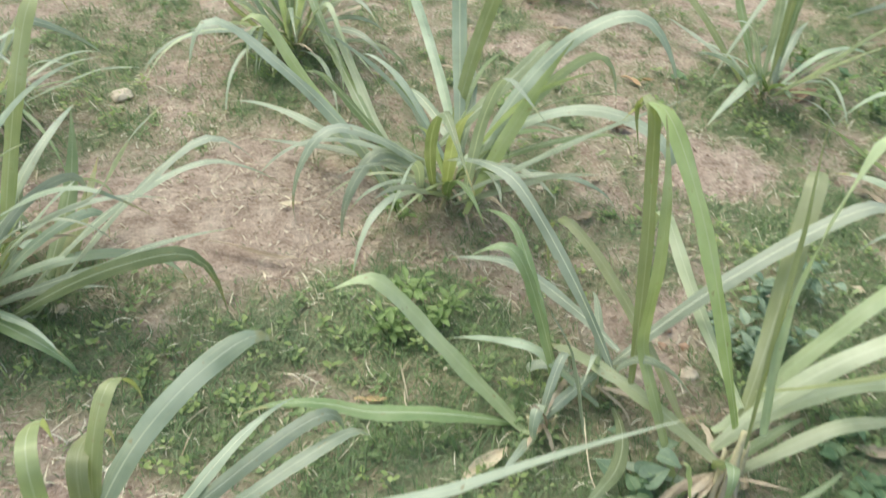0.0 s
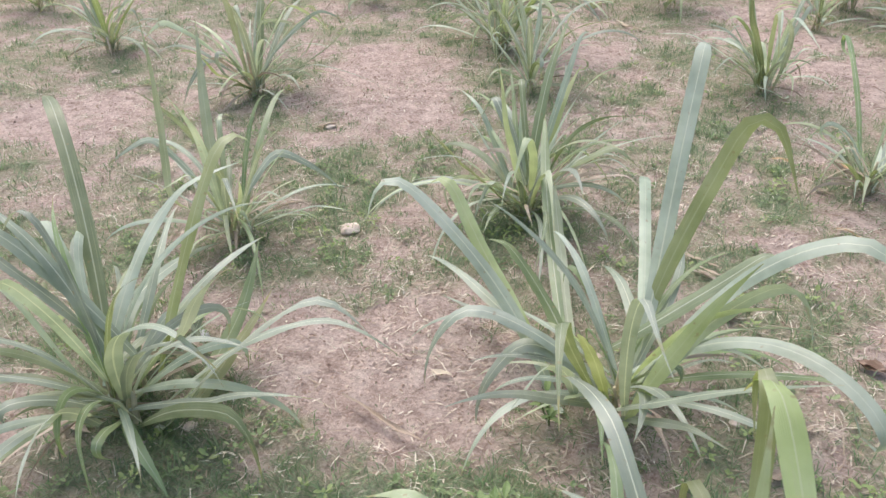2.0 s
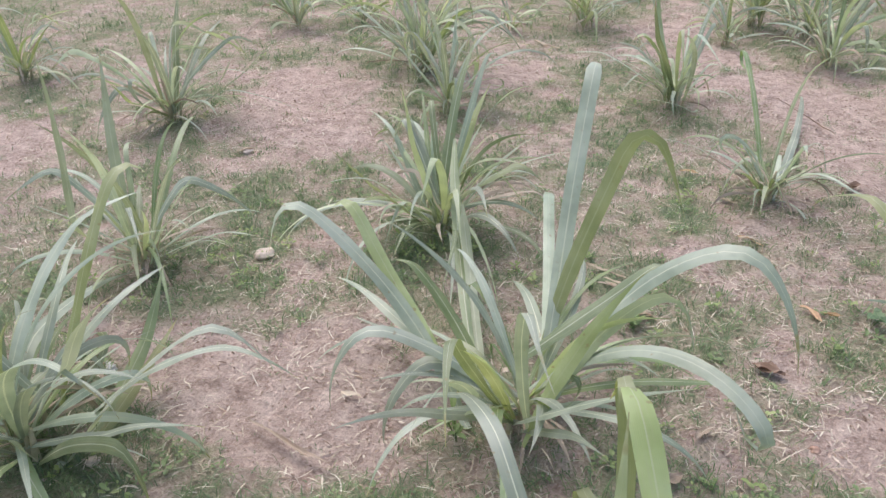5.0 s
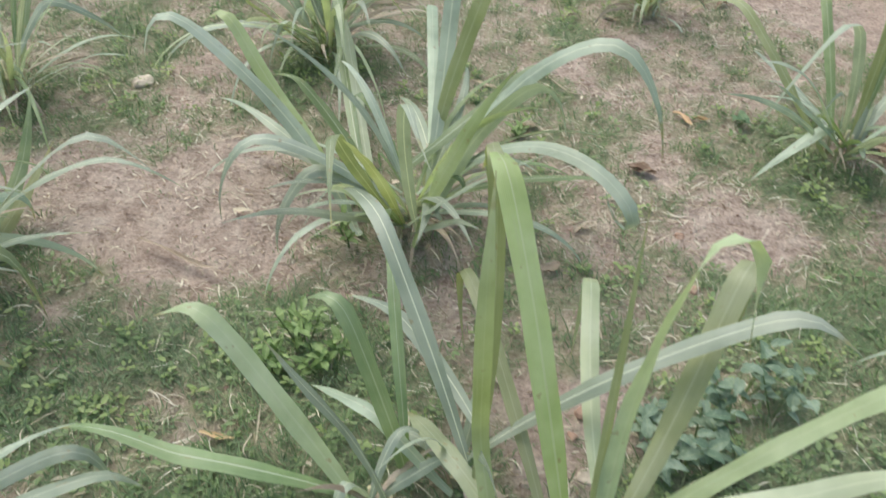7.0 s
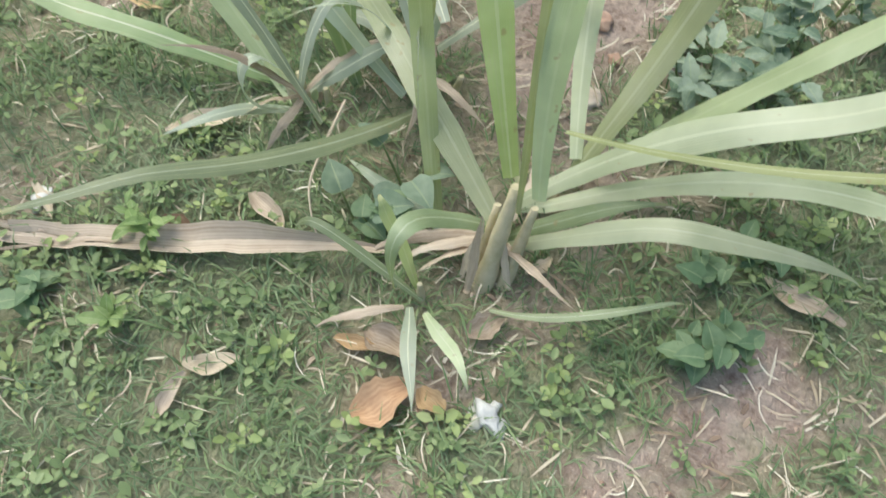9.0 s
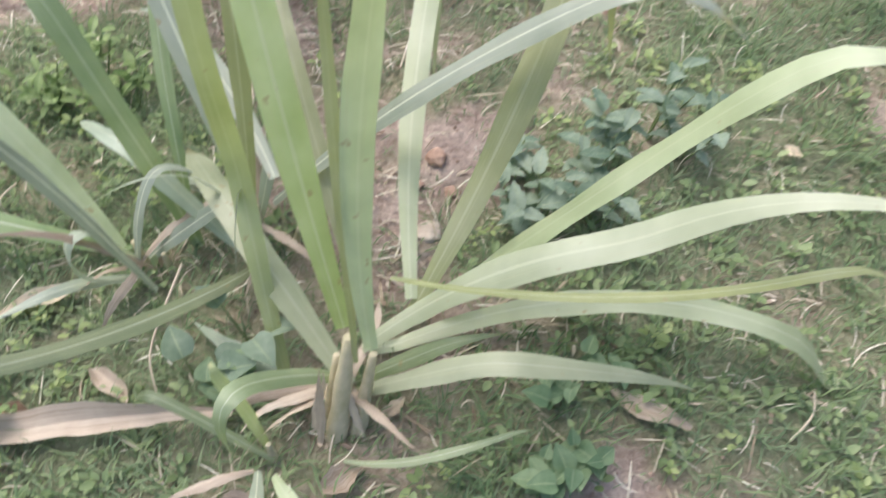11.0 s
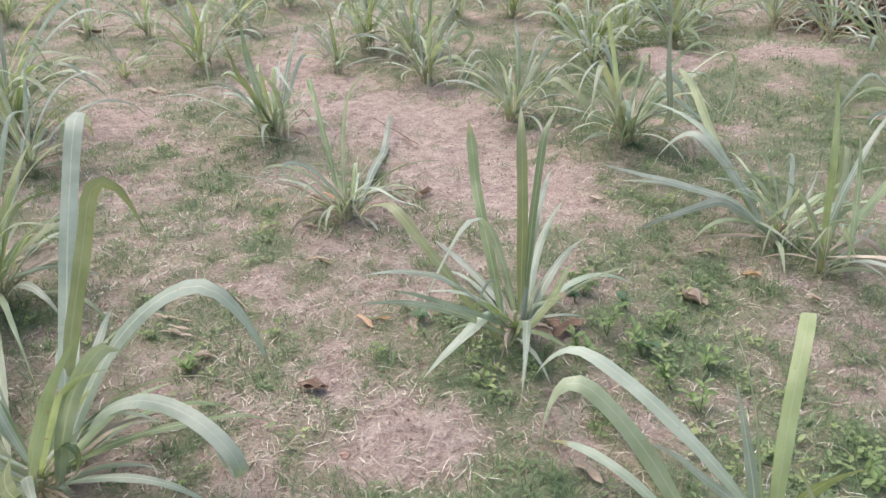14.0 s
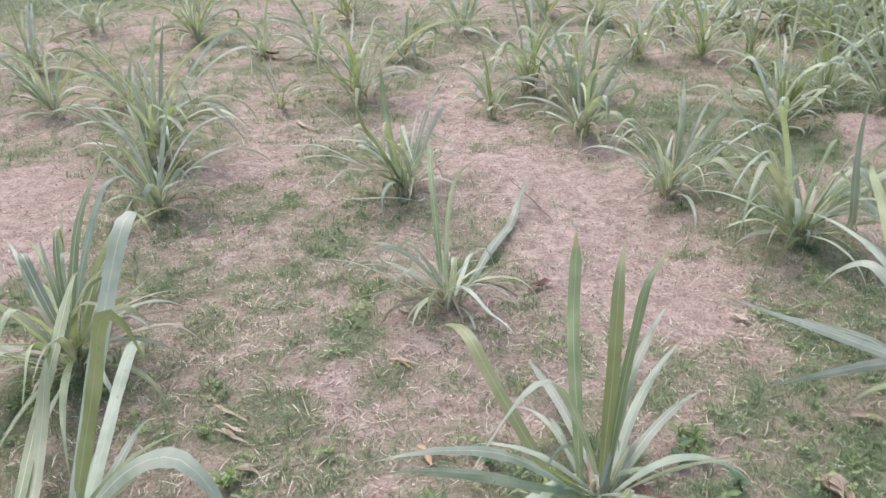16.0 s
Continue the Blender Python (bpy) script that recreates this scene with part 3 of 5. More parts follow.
class Cane:
    """One sugarcane plant: an empty at its foot with its stalks and leaves."""

    def __init__(self, x, y, label):
        self.x, self.y, self.z = x, y, height_at(x, y)
        self.root = new("sugarcane_plant")
        self.root.location = (x, y, self.z)
        self.count = 0
        tagged(self.root, label, "sugarcane", "sugarcane plants in the field")

    def own(self, name, me, label=""):
        ob = new(name, me)
        ob.parent = self.root
        if label:
            tagged(ob, label)
        self.count += 1
        return ob

    def stalk(self, dx, dy, h, lean_x=0.0, lean_y=0.0, r=0.011):
        self.own("stalk", stalk_mesh((dx, dy, -0.02), (dx + lean_x, dy + lean_y, h), r, r * 0.45, self.count + int(self.x * 100)))

    def leaf(self, dx, dy, h, az, rise, length, bow, fold=0.0, at=0.6, swerve=0.0, width=0.036, twist=0.0, roll=0.0, mat=None, name="leaf", label="", ragged=0.0, full=0.5):
        line, ways = blade_line((dx, dy, h), az, rise, length, bow, fold, at, swerve)
        tail = fold > 60 and at > 0.62
        full = min(0.88, at - 0.01) if tail and full < 0.79 else full
        floors = height(self.x + np.array([p.x for p in line]), self.y + np.array([p.y for p in line])) - self.z + 0.012
        for p, floor in zip(line, floors):
            p.z = max(p.z, float(floor))
        self.own(name, leaf_mesh(name, line, ways, width, twist, roll, mat or CANE, ragged=ragged, seed=self.count + int(abs(self.x * 731 + self.y * 97)), full=full, tail=tail), label)

    def skirt(self, seed, many, length, width):
        """Old lower leaves that arch out and hang to the ground all round."""
        r = random.Random(seed)
        for k in range(many):
            az = k * 137.5 + r.uniform(-30, 30)
            d = r.uniform(0.0, 0.06)
            self.leaf(d * math.cos(radians(az)), d * math.sin(radians(az)), r.uniform(0.02, 0.1), az, r.uniform(18, 58), length * r.uniform(0.65, 1.2), r.uniform(55, 125), 0.0, 0.6, r.uniform(-45, 45),
                      width * r.uniform(0.65, 1.25), r.uniform(-60, 60), r.uniform(-20, 20), r.choice((CANE_BLUE, CANE_BLUE, CANE_PALE, CANE)))

    def crown(self, seed, many, length, width, dry=0):
        """Broad leaves that rise steeply, arch over near the top and let their tips hang, with some withered ones at the foot."""
        r = random.Random(seed + 7)
        turn = r.uniform(0, 360)
        for k in range(many):
            az = turn + (k % 2) * 180 + r.gauss(0, 45)
            d = r.uniform(0.0, 0.05)
            bent = r.uniform(0.42, 0.8)
            self.leaf(d * math.cos(radians(az)), d * math.sin(radians(az)), r.uniform(0.03, 0.12), az, r.uniform(42, 80), length * r.uniform(0.6, 1.15), r.uniform(10, 60), r.uniform(45, 115), bent, r.uniform(-50, 50),
                      width * r.uniform(0.7, 1.25), r.uniform(-70, 70), r.uniform(-25, 25), r.choice((CANE_BLUE, CANE_BLUE, CANE_BLUE, CANE_PALE, CANE_PALE)))
        for k in range(dry):
            az = r.uniform(0, 360)
            self.leaf(0, 0, r.uniform(0.02, 0.09), az, r.uniform(15, 60), length * r.uniform(0.4, 0.8), r.uniform(40, 90), r.uniform(0, 80), r.uniform(0.3, 0.7), r.uniform(-50, 50),
                      width * 0.6, r.uniform(-140, 140), 0, r.choice((DRY, DRY, PALE)), "dry_leaf", "withered straw-coloured leaf", 0.4)

    def bush(self, seed, tall, leaves, spread=1.0, tillers=3, width=0.02, dry=2, greens=()):
        """Leaves and stalks of a plant that is only seen as a tuft."""
        r = random.Random(seed)
        for t in range(tillers):
            a = r.uniform(0, 360)
            d = r.uniform(0.0, 0.045) * tillers / 3
            dx, dy = d * math.cos(radians(a)), d * math.sin(radians(a))
            h = tall * r.uniform(0.12, 0.28)
            self.stalk(dx, dy, h, r.uniform(-0.03, 0.03), r.uniform(-0.03, 0.03), r.uniform(0.006, 0.01))
            many = max(2, leaves // tillers)
            face = r.uniform(0, 360)
            for k in range(many + many // 3):
                az = face + (k % 2) * 180 + r.gauss(0, 38)
                inner = k / max(1, many - 1)
                wide = width * r.uniform(0.7, 1.5)
                if k < many:
                    rise = min(86, r.uniform(32, 58) + 24 * inner)
                    length = tall * r.uniform(0.75, 1.3) * (0.8 + 0.3 * inner)
                    bow = r.choice((r.uniform(25, 70), r.uniform(85, 140), r.uniform(95, 165))) * (1.15 - 0.35 * inner) * spread
                else:
                    rise, length, bow, wide = r.uniform(12, 42), tall * r.uniform(0.4, 0.75), r.uniform(40, 85), wide * 0.75
                fold, at = (r.uniform(70, 140), r.uniform(0.5, 0.85)) if r.random() < 0.4 else (0.0, 0.6)
                self.leaf(dx, dy, h * r.uniform(0.1, 0.35 + 0.6 * min(1, inner)), az, rise, length, bow, fold, at, r.uniform(-35, 35),
                          wide, r.uniform(-90, 90), r.uniform(-30, 30), r.choice(greens or (CANE, CANE_PALE, CANE_BLUE, CANE_BLUE, CANE_BLUE)), full=max(0.45, at - 0.06) if fold else 0.5)
        for k in range(dry):
            self.leaf(0, 0, 0.04, r.uniform(0, 360), r.uniform(5, 35), tall * r.uniform(0.4, 0.8), r.uniform(30, 70), 0, 0.5, r.uniform(-40, 40), width * 0.7, r.uniform(-120, 120), 0, DRY, "dry_leaf", "withered straw-coloured leaf", 0.4)


PLAIN = "small young sugarcane plant with arching grey-green leaves"
seeds = itertools.count(100)


def small_cane(x, y, tall, leaves):
    plant = Cane(x, y, PLAIN)
    seed = next(seeds)
    plant.bush(seed, tall * 0.95, int(leaves * 1.3), 1.0, 5 if leaves > 15 else 3, 0.019, 3, (CANE, CANE_PALE, CANE_PALE, CANE_BLUE, CANE_BLUE))
    plant.skirt(seed, leaves // 2, tall * 0.6, 0.017)
    plant.crown(seed, leaves // 5, tall * 0.85, 0.022, leaves // 8)


cane = Cane(0.338, 0.710, "tall young sugarcane plant with broad light green leaves fanning out")
cane.stalk(-0.005, -0.07, 0.175, 0.02, 0.07, 0.017)
cane.stalk(0.02, -0.055, 0.13, 0.02, 0.06, 0.013)
cane.stalk(-0.022, -0.06, 0.12, 0.015, 0.06, 0.011)
cane.leaf(-0.020, -0.085, 0.000, 78, 72, 0.16, -6, 0, 0.60, 10, 0.014, 30, 0, PALE, name="dry_sheath", label="brown dry sheath round the stalk", ragged=0.4)
cane.leaf(-0.036, -0.070, 0.000, 60, 70, 0.14, -6, 0, 0.60, 0, 0.011, 50, 0, PALE, name="dry_sheath", label="brown dry sheath round the stalk", ragged=0.4)
cane.leaf(0.035, -0.060, 0.000, 130, 66, 0.14, -10, 0, 0.60, 0, 0.011, -30, 0, PALE, name="dry_sheath", label="brown dry sheath round the stalk", ragged=0.4)
cane.leaf(0.005, 0.012, 0.171, 125, 63, 0.78, 34, 94, 0.84, -9, 0.044, 4, 0, CANE_LIGHT)
cane.leaf(0.047, -0.015, 0.182, 116, 74, 0.86, -16, 169, 0.72, -136, 0.038, 225, -20, CANE_PALE, full=0.8)
cane.leaf(0.066, 0.100, 0.120, 106, 22, 0.78, 16, 104, 0.64, -22, 0.036, 9, 0, CANE_PALE)
cane.leaf(0.062, 0.081, 0.092, 61, 45, 0.86, -39, 153, 0.64, 7, 0.046, 9, -10, CANE_LIGHT)
cane.leaf(0.041, 0.125, -0.022, 21, 52, 0.84, -3, 74, 0.83, -29, 0.038, 6, 0, CANE_PALE)
cane.leaf(0.004, 0.052, 0.048, 19, 48, 0.76, 86, -30, 0.54, -35, 0.044, 12, 5, CANE_PALE)
cane.leaf(0.006, 0.069, -0.011, 28, 20, 0.92, 81, 47, 0.67, -57, 0.042, -17, 0, CANE_PALE, full=0.63)
cane.leaf(-0.016, 0.005, -0.010, 345, 52, 0.61, 81, 33, 0.47, 44, 0.032, 9, 0, CANE_PALE)
cane.leaf(0.009, -0.013, 0.066, 142, 24, 0.46, 50, 0, 0.66, -6, 0.042, 14, 0, CANE_PALE, full=0.86)
cane.leaf(-0.021, -0.020, 0.010, 168, 17, 0.26, 46, 5, 0.60, -10, 0.026, 5, 0, CANE_BLUE)
cane.leaf(-0.006, 0.108, -0.009, 122, 43, 0.85, 88, 84, 0.70, -4, 0.030, -9, 0, CANE_LIGHT)
cane.leaf(0.020, -0.099, 0.020, 352, 30, 0.30, 65, 34, 0.82, 59, 0.013, -14, 0, CANE)
cane.leaf(0.051, 0.070, 0.213, 348, 18, 0.66, 5, 72, 0.78, 37, 0.013, -1, 0, CANE_LIGHT, full=0.72)
cane.leaf(-0.072, -0.035, -0.021, 121, 54, 0.83, 59, -49, 0.40, -23, 0.030, 6, 0, CANE_LIGHT, full=0.70)
cane.leaf(0.024, -0.015, 0.138, 99, 77, 0.68, -6, 13, 0.71, -8, 0.014, 5, 0, CANE_LIGHT)
cane.bush(8, 0.3, 0, 1.0, 1, 0.022, 6)
cane = Cane(0.130, 0.930, "sugarcane shoot with upright grey-green leaves and bent tips")
cane.stalk(0, 0, 0.07, 0, 0.01, 0.011)
cane.stalk(-0.05, 0, 0.06, -0.01, 0, 0.009)
cane.stalk(0.05, 0, 0.05, 0.02, 0, 0.009)
cane.leaf(0.039, -0.074, 0.132, 88, 68, 0.74, -15, 201, 0.81, 28, 0.028, -9, 0, CANE_LIGHT, full=0.75)
cane.leaf(0.023, 0.023, 0.069, 16, 46, 0.77, 21, 66, 0.83, -22, 0.037, 12, 5, CANE_BLUE)
cane.leaf(0.020, -0.029, 0.110, 132, 51, 0.73, 58, 34, 0.64, -5, 0.036, 3, 0, CANE_BLUE, full=0.80)
cane.leaf(-0.079, -0.043, -0.014, 146, 73, 0.55, 21, 97, 0.82, 15, 0.036, -18, 0, CANE, full=0.65)
cane.leaf(0.038, 0.022, 0.129, 128, 15, 0.48, 15, 23, 0.62, 26, 0.034, -10, 0, CANE_BLUE)
cane.leaf(-0.093, -0.031, 0.034, 110, 54, 0.66, 79, 41, 0.58, -2, 0.024, -8, 0, CANE)
cane.leaf(-0.003, -0.047, 0.030, 170, 44, 0.46, 59, 40, 0.46, -32, 0.032, 15, 0, CANE_BLUE)
cane.leaf(0.032, -0.045, 0.019, 261, 33, 0.68, -2, 31, 0.70, -45, 0.028, 10, -10, CANE)
cane.bush(30, 0.3, 0, 1, 2, 0.02, 3)
cane = Cane(-0.010, 0.830, "sugarcane shoot with leaves leaning over the turf")
cane.stalk(0, 0, 0.07, -0.01, 0.01, 0.01)
cane.stalk(0.03, 0.01, 0.05, 0, 0, 0.008)
cane.leaf(-0.018, -0.003, -0.012, 146, 39, 0.61, -21, 89, 0.81, 31, 0.043, -12, 0, CANE_PALE, full=0.80)
cane.leaf(0.067, -0.067, 0.083, 196, 77, 0.50, 34, -10, 0.79, -16, 0.024, 11, 0, CANE_BLUE, full=0.80)
cane.leaf(-0.042, 0.032, -0.003, 196, 30, 0.63, 114, -37, 0.55, -21, 0.037, -13, 0, CANE)
cane.leaf(0.013, 0.000, 0.020, 237, 66, 0.29, 42, -8, 0.76, -9, 0.015, 4, -20, DRY, name="dry_leaf", label="withered straw-coloured leaf", ragged=0.4)
cane.bush(38, 0.25, 0, 1, 2, 0.02, 3)
cane = Cane(0.265, 0.600, "short sugarcane sprout with a few small leaves")
cane.stalk(0, 0, 0.05, 0, 0, 0.008)
cane.leaf(0.005, -0.007, 0.015, 174, 40, 0.26, 60, 58, 0.69, 0, 0.015, -13, 0, CANE, full=0.63)
cane.leaf(-0.006, 0.008, 0.006, 157, 74, 0.21, -1, 160, 0.88, -15, 0.017, -18, 0, CANE_LIGHT, full=0.80)
cane.leaf(0.002, -0.038, 0.06, 293, 28, 0.15, 65, 0, 0.6, 0, 0.02, 0, 0, CANE_BLUE)
cane.leaf(0.023, -0.039, 0.06, 319, 28, 0.13, 65, 0, 0.6, 0, 0.019, 0, 0, CANE_PALE)
cane.leaf(-0.009, -0.033, 0.04, 219, 28, 0.12, 65, 0, 0.6, 0, 0.014, 0, 0, DRY, name="dry_leaf", label="withered straw-coloured leaf", ragged=0.4)
cane = Cane(-0.140, 1.700, "bushy sugarcane plant with arching leaves beside bare soil")
cane.stalk(0, 0, 0.12, 0, 0, 0.014)
cane.stalk(0.05, -0.03, 0.12, 0.02, 0, 0.011)
cane.stalk(-0.06, 0.03, 0.1, -0.03, 0.02, 0.011)
cane.stalk(-0.02, -0.05, 0.08, 0, -0.02, 0.01)
cane.stalk(0.04, 0.05, 0.1, 0.01, 0.02, 0.01)
cane.leaf(0.030, 0.049, 0.043, 89, 54, 1.08, 4, 125, 0.85, 5, 0.044, 9, 0, CANE_BLUE)
cane.leaf(0.010, 0.126, 0.041, 76, 70, 0.99, -13, 144, 0.73, -118, 0.042, 112, 5, CANE_LIGHT)
cane.leaf(0.035, 0.063, 0.054, 98, 29, 0.80, 20, 112, 0.86, 9, 0.034, 8, 0, CANE_BLUE)
cane.leaf(-0.120, 0.020, 0.012, 115, 15, 1.17, -11, 105, 0.93, -8, 0.033, 17, 0, CANE, full=0.80)
cane.leaf(-0.071, -0.026, -0.019, 116, 14, 0.78, -6, -14, 0.49, -6, 0.033, 13, 0, CANE_PALE, full=0.86)
cane.leaf(-0.123, -0.079, -0.021, 131, 38, 0.78, -34, 138, 0.89, 46, 0.042, -8, -5, CANE_LIGHT)
cane.leaf(-0.121, -0.080, -0.022, 135, 45, 0.96, 1, 122, 0.80, 78, 0.042, 17, -25, CANE_BLUE, full=0.78)
cane.leaf(-0.099, 0.012, -0.020, 112, 34, 0.53, -20, 55, 0.89, 77, 0.041, 1, 0, CANE, full=0.80)
cane.leaf(-0.021, -0.017, 0.028, 170, 25, 0.77, 61, -4, 0.54, -33, 0.035, 6, -5, CANE_BLUE)
cane.leaf(0.009, 0.013, 0.058, 163, 5, 0.66, 31, -7, 0.74, -11, 0.026, -11, -10, CANE_BLUE)
cane.leaf(0.001, 0.003, 0.019, 211, 51, 0.82, 87, 68, 0.61, -7, 0.036, 16, -30, CANE_BLUE)
cane.leaf(-0.012, -0.010, 0.045, 209, 47, 0.60, 76, 72, 0.48, 6, 0.038, 7, -30, CANE_BLUE)
cane.leaf(-0.089, -0.053, 0.018, 265, 64, 0.56, 96, 55, 0.58, -29, 0.031, 17, 40, CANE_BLUE)
cane.leaf(0.030, -0.036, -0.003, 44, 66, 1.06, 88, 63, 0.70, -88, 0.042, 14, 25, CANE_BLUE)
cane.leaf(0.053, -0.023, 0.040, 332, 70, 0.73, 43, 108, 0.80, 8, 0.036, -7, -55, CANE_BLUE, full=0.79)
cane.leaf(0.002, 0.078, 0.028, 342, 53, 0.95, 148, 167, 0.84, -25, 0.036, -5, 30, CANE_BLUE)
cane.leaf(-0.007, -0.052, 0.030, 296, 46, 0.95, 3, 1, 0.59, 16, 0.030, -12, 35, CANE_BLUE)
cane.leaf(0.071, 0.012, 0.046, 108, 15, 0.64, 36, 10, 0.64, 12, 0.035, -13, 0, CANE_BLUE)
cane.leaf(0.039, -0.077, 0.027, 260, 68, 0.80, 7, 83, 0.74, 42, 0.030, -16, 0, CANE_BLUE, full=0.69)
cane.leaf(-0.014, -0.029, 0.022, 263, 58, 0.72, 24, -1, 0.60, 10, 0.035, -7, 0, CANE_LIGHT)
cane.leaf(-0.044, -0.027, 0.040, 250, 57, 0.81, 17, 71, 0.71, 41, 0.032, 4, 15, CANE)
cane.leaf(0.004, -0.004, 0.066, 357, 31, 0.68, 117, -12, 0.57, 33, 0.026, -18, 10, CANE)
cane.leaf(0.011, -0.059, 0.018, 295, 43, 0.70, 12, -2, 0.60, 4, 0.024, 6, 40, CANE_BLUE)
cane.leaf(0.005, -0.033, 0.020, 244, 39, 0.72, 26, -6, 0.47, 5, 0.028, -6, -25, CANE_BLUE)
cane.leaf(-0.044, 0.072, 0.121, 15, 42, 0.51, -0, 132, 0.89, 10, 0.042, -7, 20, CANE, full=0.80)
cane.leaf(0.030, -0.135, 0.036, 333, 74, 0.59, 32, -5, 0.56, 56, 0.040, 11, 50, CANE_LIGHT)
cane.bush(78, 0.45, 9, 1, 3, 0.018, 9)
cane.skirt(78, 18, 0.50, 0.024)
cane = Cane(-1.310, 1.210, "dense leafy sugarcane plant with folded grey-green leaves")
cane.stalk(0, 0, 0.14, 0, 0, 0.015)
cane.stalk(0.06, -0.02, 0.12, 0.02, 0, 0.012)
cane.stalk(-0.06, 0.02, 0.12, -0.02, 0.01, 0.012)
cane.stalk(0.02, 0.06, 0.1, 0, 0.02, 0.01)
cane.leaf(-0.021, 0.014, 0.098, 129, 48, 1.01, 35, 32, 0.77, 19, 0.042, -1, 0, CANE, full=0.8)
cane.leaf(0.058, 0.078, 0.054, 52, 71, 0.81, 22, 120, 0.85, 13, 0.042, -7, 15, CANE_LIGHT, full=0.80)
cane.leaf(-0.036, 0.001, 0.080, 107, 50, 0.75, 25, 25, 0.72, -58, 0.042, -1, 0, CANE_BLUE)
cane.leaf(-0.010, -0.017, 0.056, 119, 24, 0.89, 21, 30, 0.30, -26, 0.040, 7, 10, CANE_BLUE)
cane.leaf(0.036, -0.003, 0.047, 321, 57, 0.93, 80, -48, 0.66, 44, 0.037, -16, 5, CANE_BLUE, full=0.80)
cane.leaf(0.121, 0.060, -0.020, 73, 34, 0.52, -20, -6, 0.61, 19, 0.042, 17, 0, CANE)
cane.leaf(0.168, 0.042, 0.011, 76, 29, 0.40, 4, -2, 0.60, 8, 0.042, -17, 5, CANE_LIGHT)
cane.leaf(0.121, -0.014, -0.024, 356, 55, 0.89, 39, 79, 0.78, 32, .04, -9, 0, CANE_BLUE, full=0.72)
cane.leaf(0.118, 0.013, 0.050, 15, 46, 0.76, 61, 32, 0.75, -2, .034, 0, 0, CANE_BLUE)
cane.leaf(0.034, 0.075, 0.119, 196, 60, 0.71, 57, -0, 0.60, -0, 0.041, -17, -10, CANE_BLUE)
cane.leaf(0.019, 0.023, 0.081, 175, 69, 0.68, 68, 3, 0.60, 2, 0.038, 10, 0, CANE_BLUE)
cane.leaf(0.031, -0.004, 0.050, 313, 65, 0.79, 78, 29, 0.80, 47, 0.042, -5, 0, CANE_BLUE)
cane.leaf(0.025, -0.016, 0.036, 350, 32, 0.72, 41, -18, 0.52, 5, 0.022, 3, 25, CANE_BLUE)
cane.leaf(0.081, -0.031, 0.016, 335, 42, 0.84, 25, 99, 0.83, 4, 0.030, 16, 50, CANE, full=0.77)
cane.leaf(-0.005, -0.069, 0.022, 305, 52, 0.69, 64, 5, 0.60, 2, 0.034, -6, 45, CANE_BLUE)
cane.leaf(0.028, 0.049, 0.103, 197, 56, 0.71, 49, -0, 0.60, -3, 0.034, 8, 0, CANE_BLUE)
cane.bush(101, 0.55, 18, 1.0, 4, 0.022, 6)
cane.skirt(101, 20, 0.55, 0.026)
cane.crown(101, 4, 0.62, 0.028, 5)
cane = Cane(1.075, 2.325, "sugarcane plant with stiff upright leaves beside dark dead leaves")
cane.stalk(0, 0, 0.1, 0, 0, 0.013)
cane.stalk(-0.03, 0.01, 0.1, -0.02, 0, 0.01)
cane.stalk(0.03, 0.01, 0.09, 0.01, 0.01, 0.01)
cane.leaf(-0.033, 0.010, 0.051, 102, 47, 0.73, 44, -28, 0.67, -6, 0.035, 1, 0, CANE, full=0.86)
cane.leaf(0.022, 0.007, 0.056, 94, 80, 0.72, 11, 56, 0.82, -10, 0.033, 11, 0, CANE_LIGHT, full=0.72)
cane.leaf(0.027, 0.009, 0.060, 70, 79, 0.70, 3, 51, 0.83, -15, 0.023, 13, 0, CANE, full=0.77)
cane.leaf(0.017, -0.006, 0.056, 66, 71, 0.66, 45, 42, 0.51, 7, 0.026, -17, 0, CANE_BLUE)
cane.leaf(0.042, -0.006, 0.015, 84, 41, 0.56, 44, -8, 0.60, -34, 0.027, 16, 0, CANE_BLUE)
cane.leaf(0.037, -0.002, 0.019, 67, 32, 0.49, 50, -3, 0.60, -28, 0.032, -15, 0, CANE_BLUE)
cane.leaf(0.039, -0.021, 0.032, 283, 51, 0.72, 3, 8, 0.65, -21, 0.022, -6, -5, CANE_BLUE)
cane.leaf(0.029, -0.019, 0.032, 278, 47, 0.69, 18, -1, 0.60, -14, 0.022, 4, -10, CANE_BLUE)
cane.leaf(-0.040, -0.033, 0.010, 163, 49, 0.85, 47, 52, 0.64, -54, 0.035, 15, -20, CANE_LIGHT, full=0.63)
cane.leaf(-0.010, -0.011, 0.039, 223, 50, 0.79, 37, 3, 0.54, 8, 0.033, -6, -20, CANE_BLUE)
cane.leaf(0.032, 0.032, 0.015, 112, 8, 0.58, -7, 91, 0.93, 19, 0.029, 15, -5, CANE_BLUE, full=0.80)
cane.leaf(0.005, 0.054, 0.069, 238, 70, 0.88, 46, 105, 0.50, -42, 0.031, 2, 20, CANE_BLUE)
cane.leaf(0.015, 0.003, 0.048, 217, 40, 0.45, 15, 60, 0.33, -0, 0.036, -7, -5, CANE_BLUE)
cane.leaf(0.000, -0.028, 0.019, 272, 47, 0.72, 65, 17, 0.58, -16, 0.025, -7, -5, CANE_BLUE)
cane.leaf(-0.005, -0.009, 0.042, 226, 39, 0.69, 18, -5, 0.51, 3, 0.019, -12, -50, CANE_BLUE)
cane.leaf(-0.019, -0.019, 0.020, 216, 41, 0.64, 34, -1, 0.60, -2, 0.023, -15, -45, CANE_BLUE)
cane.bush(122, 0.36, 6, 1, 2, 0.016, 5)
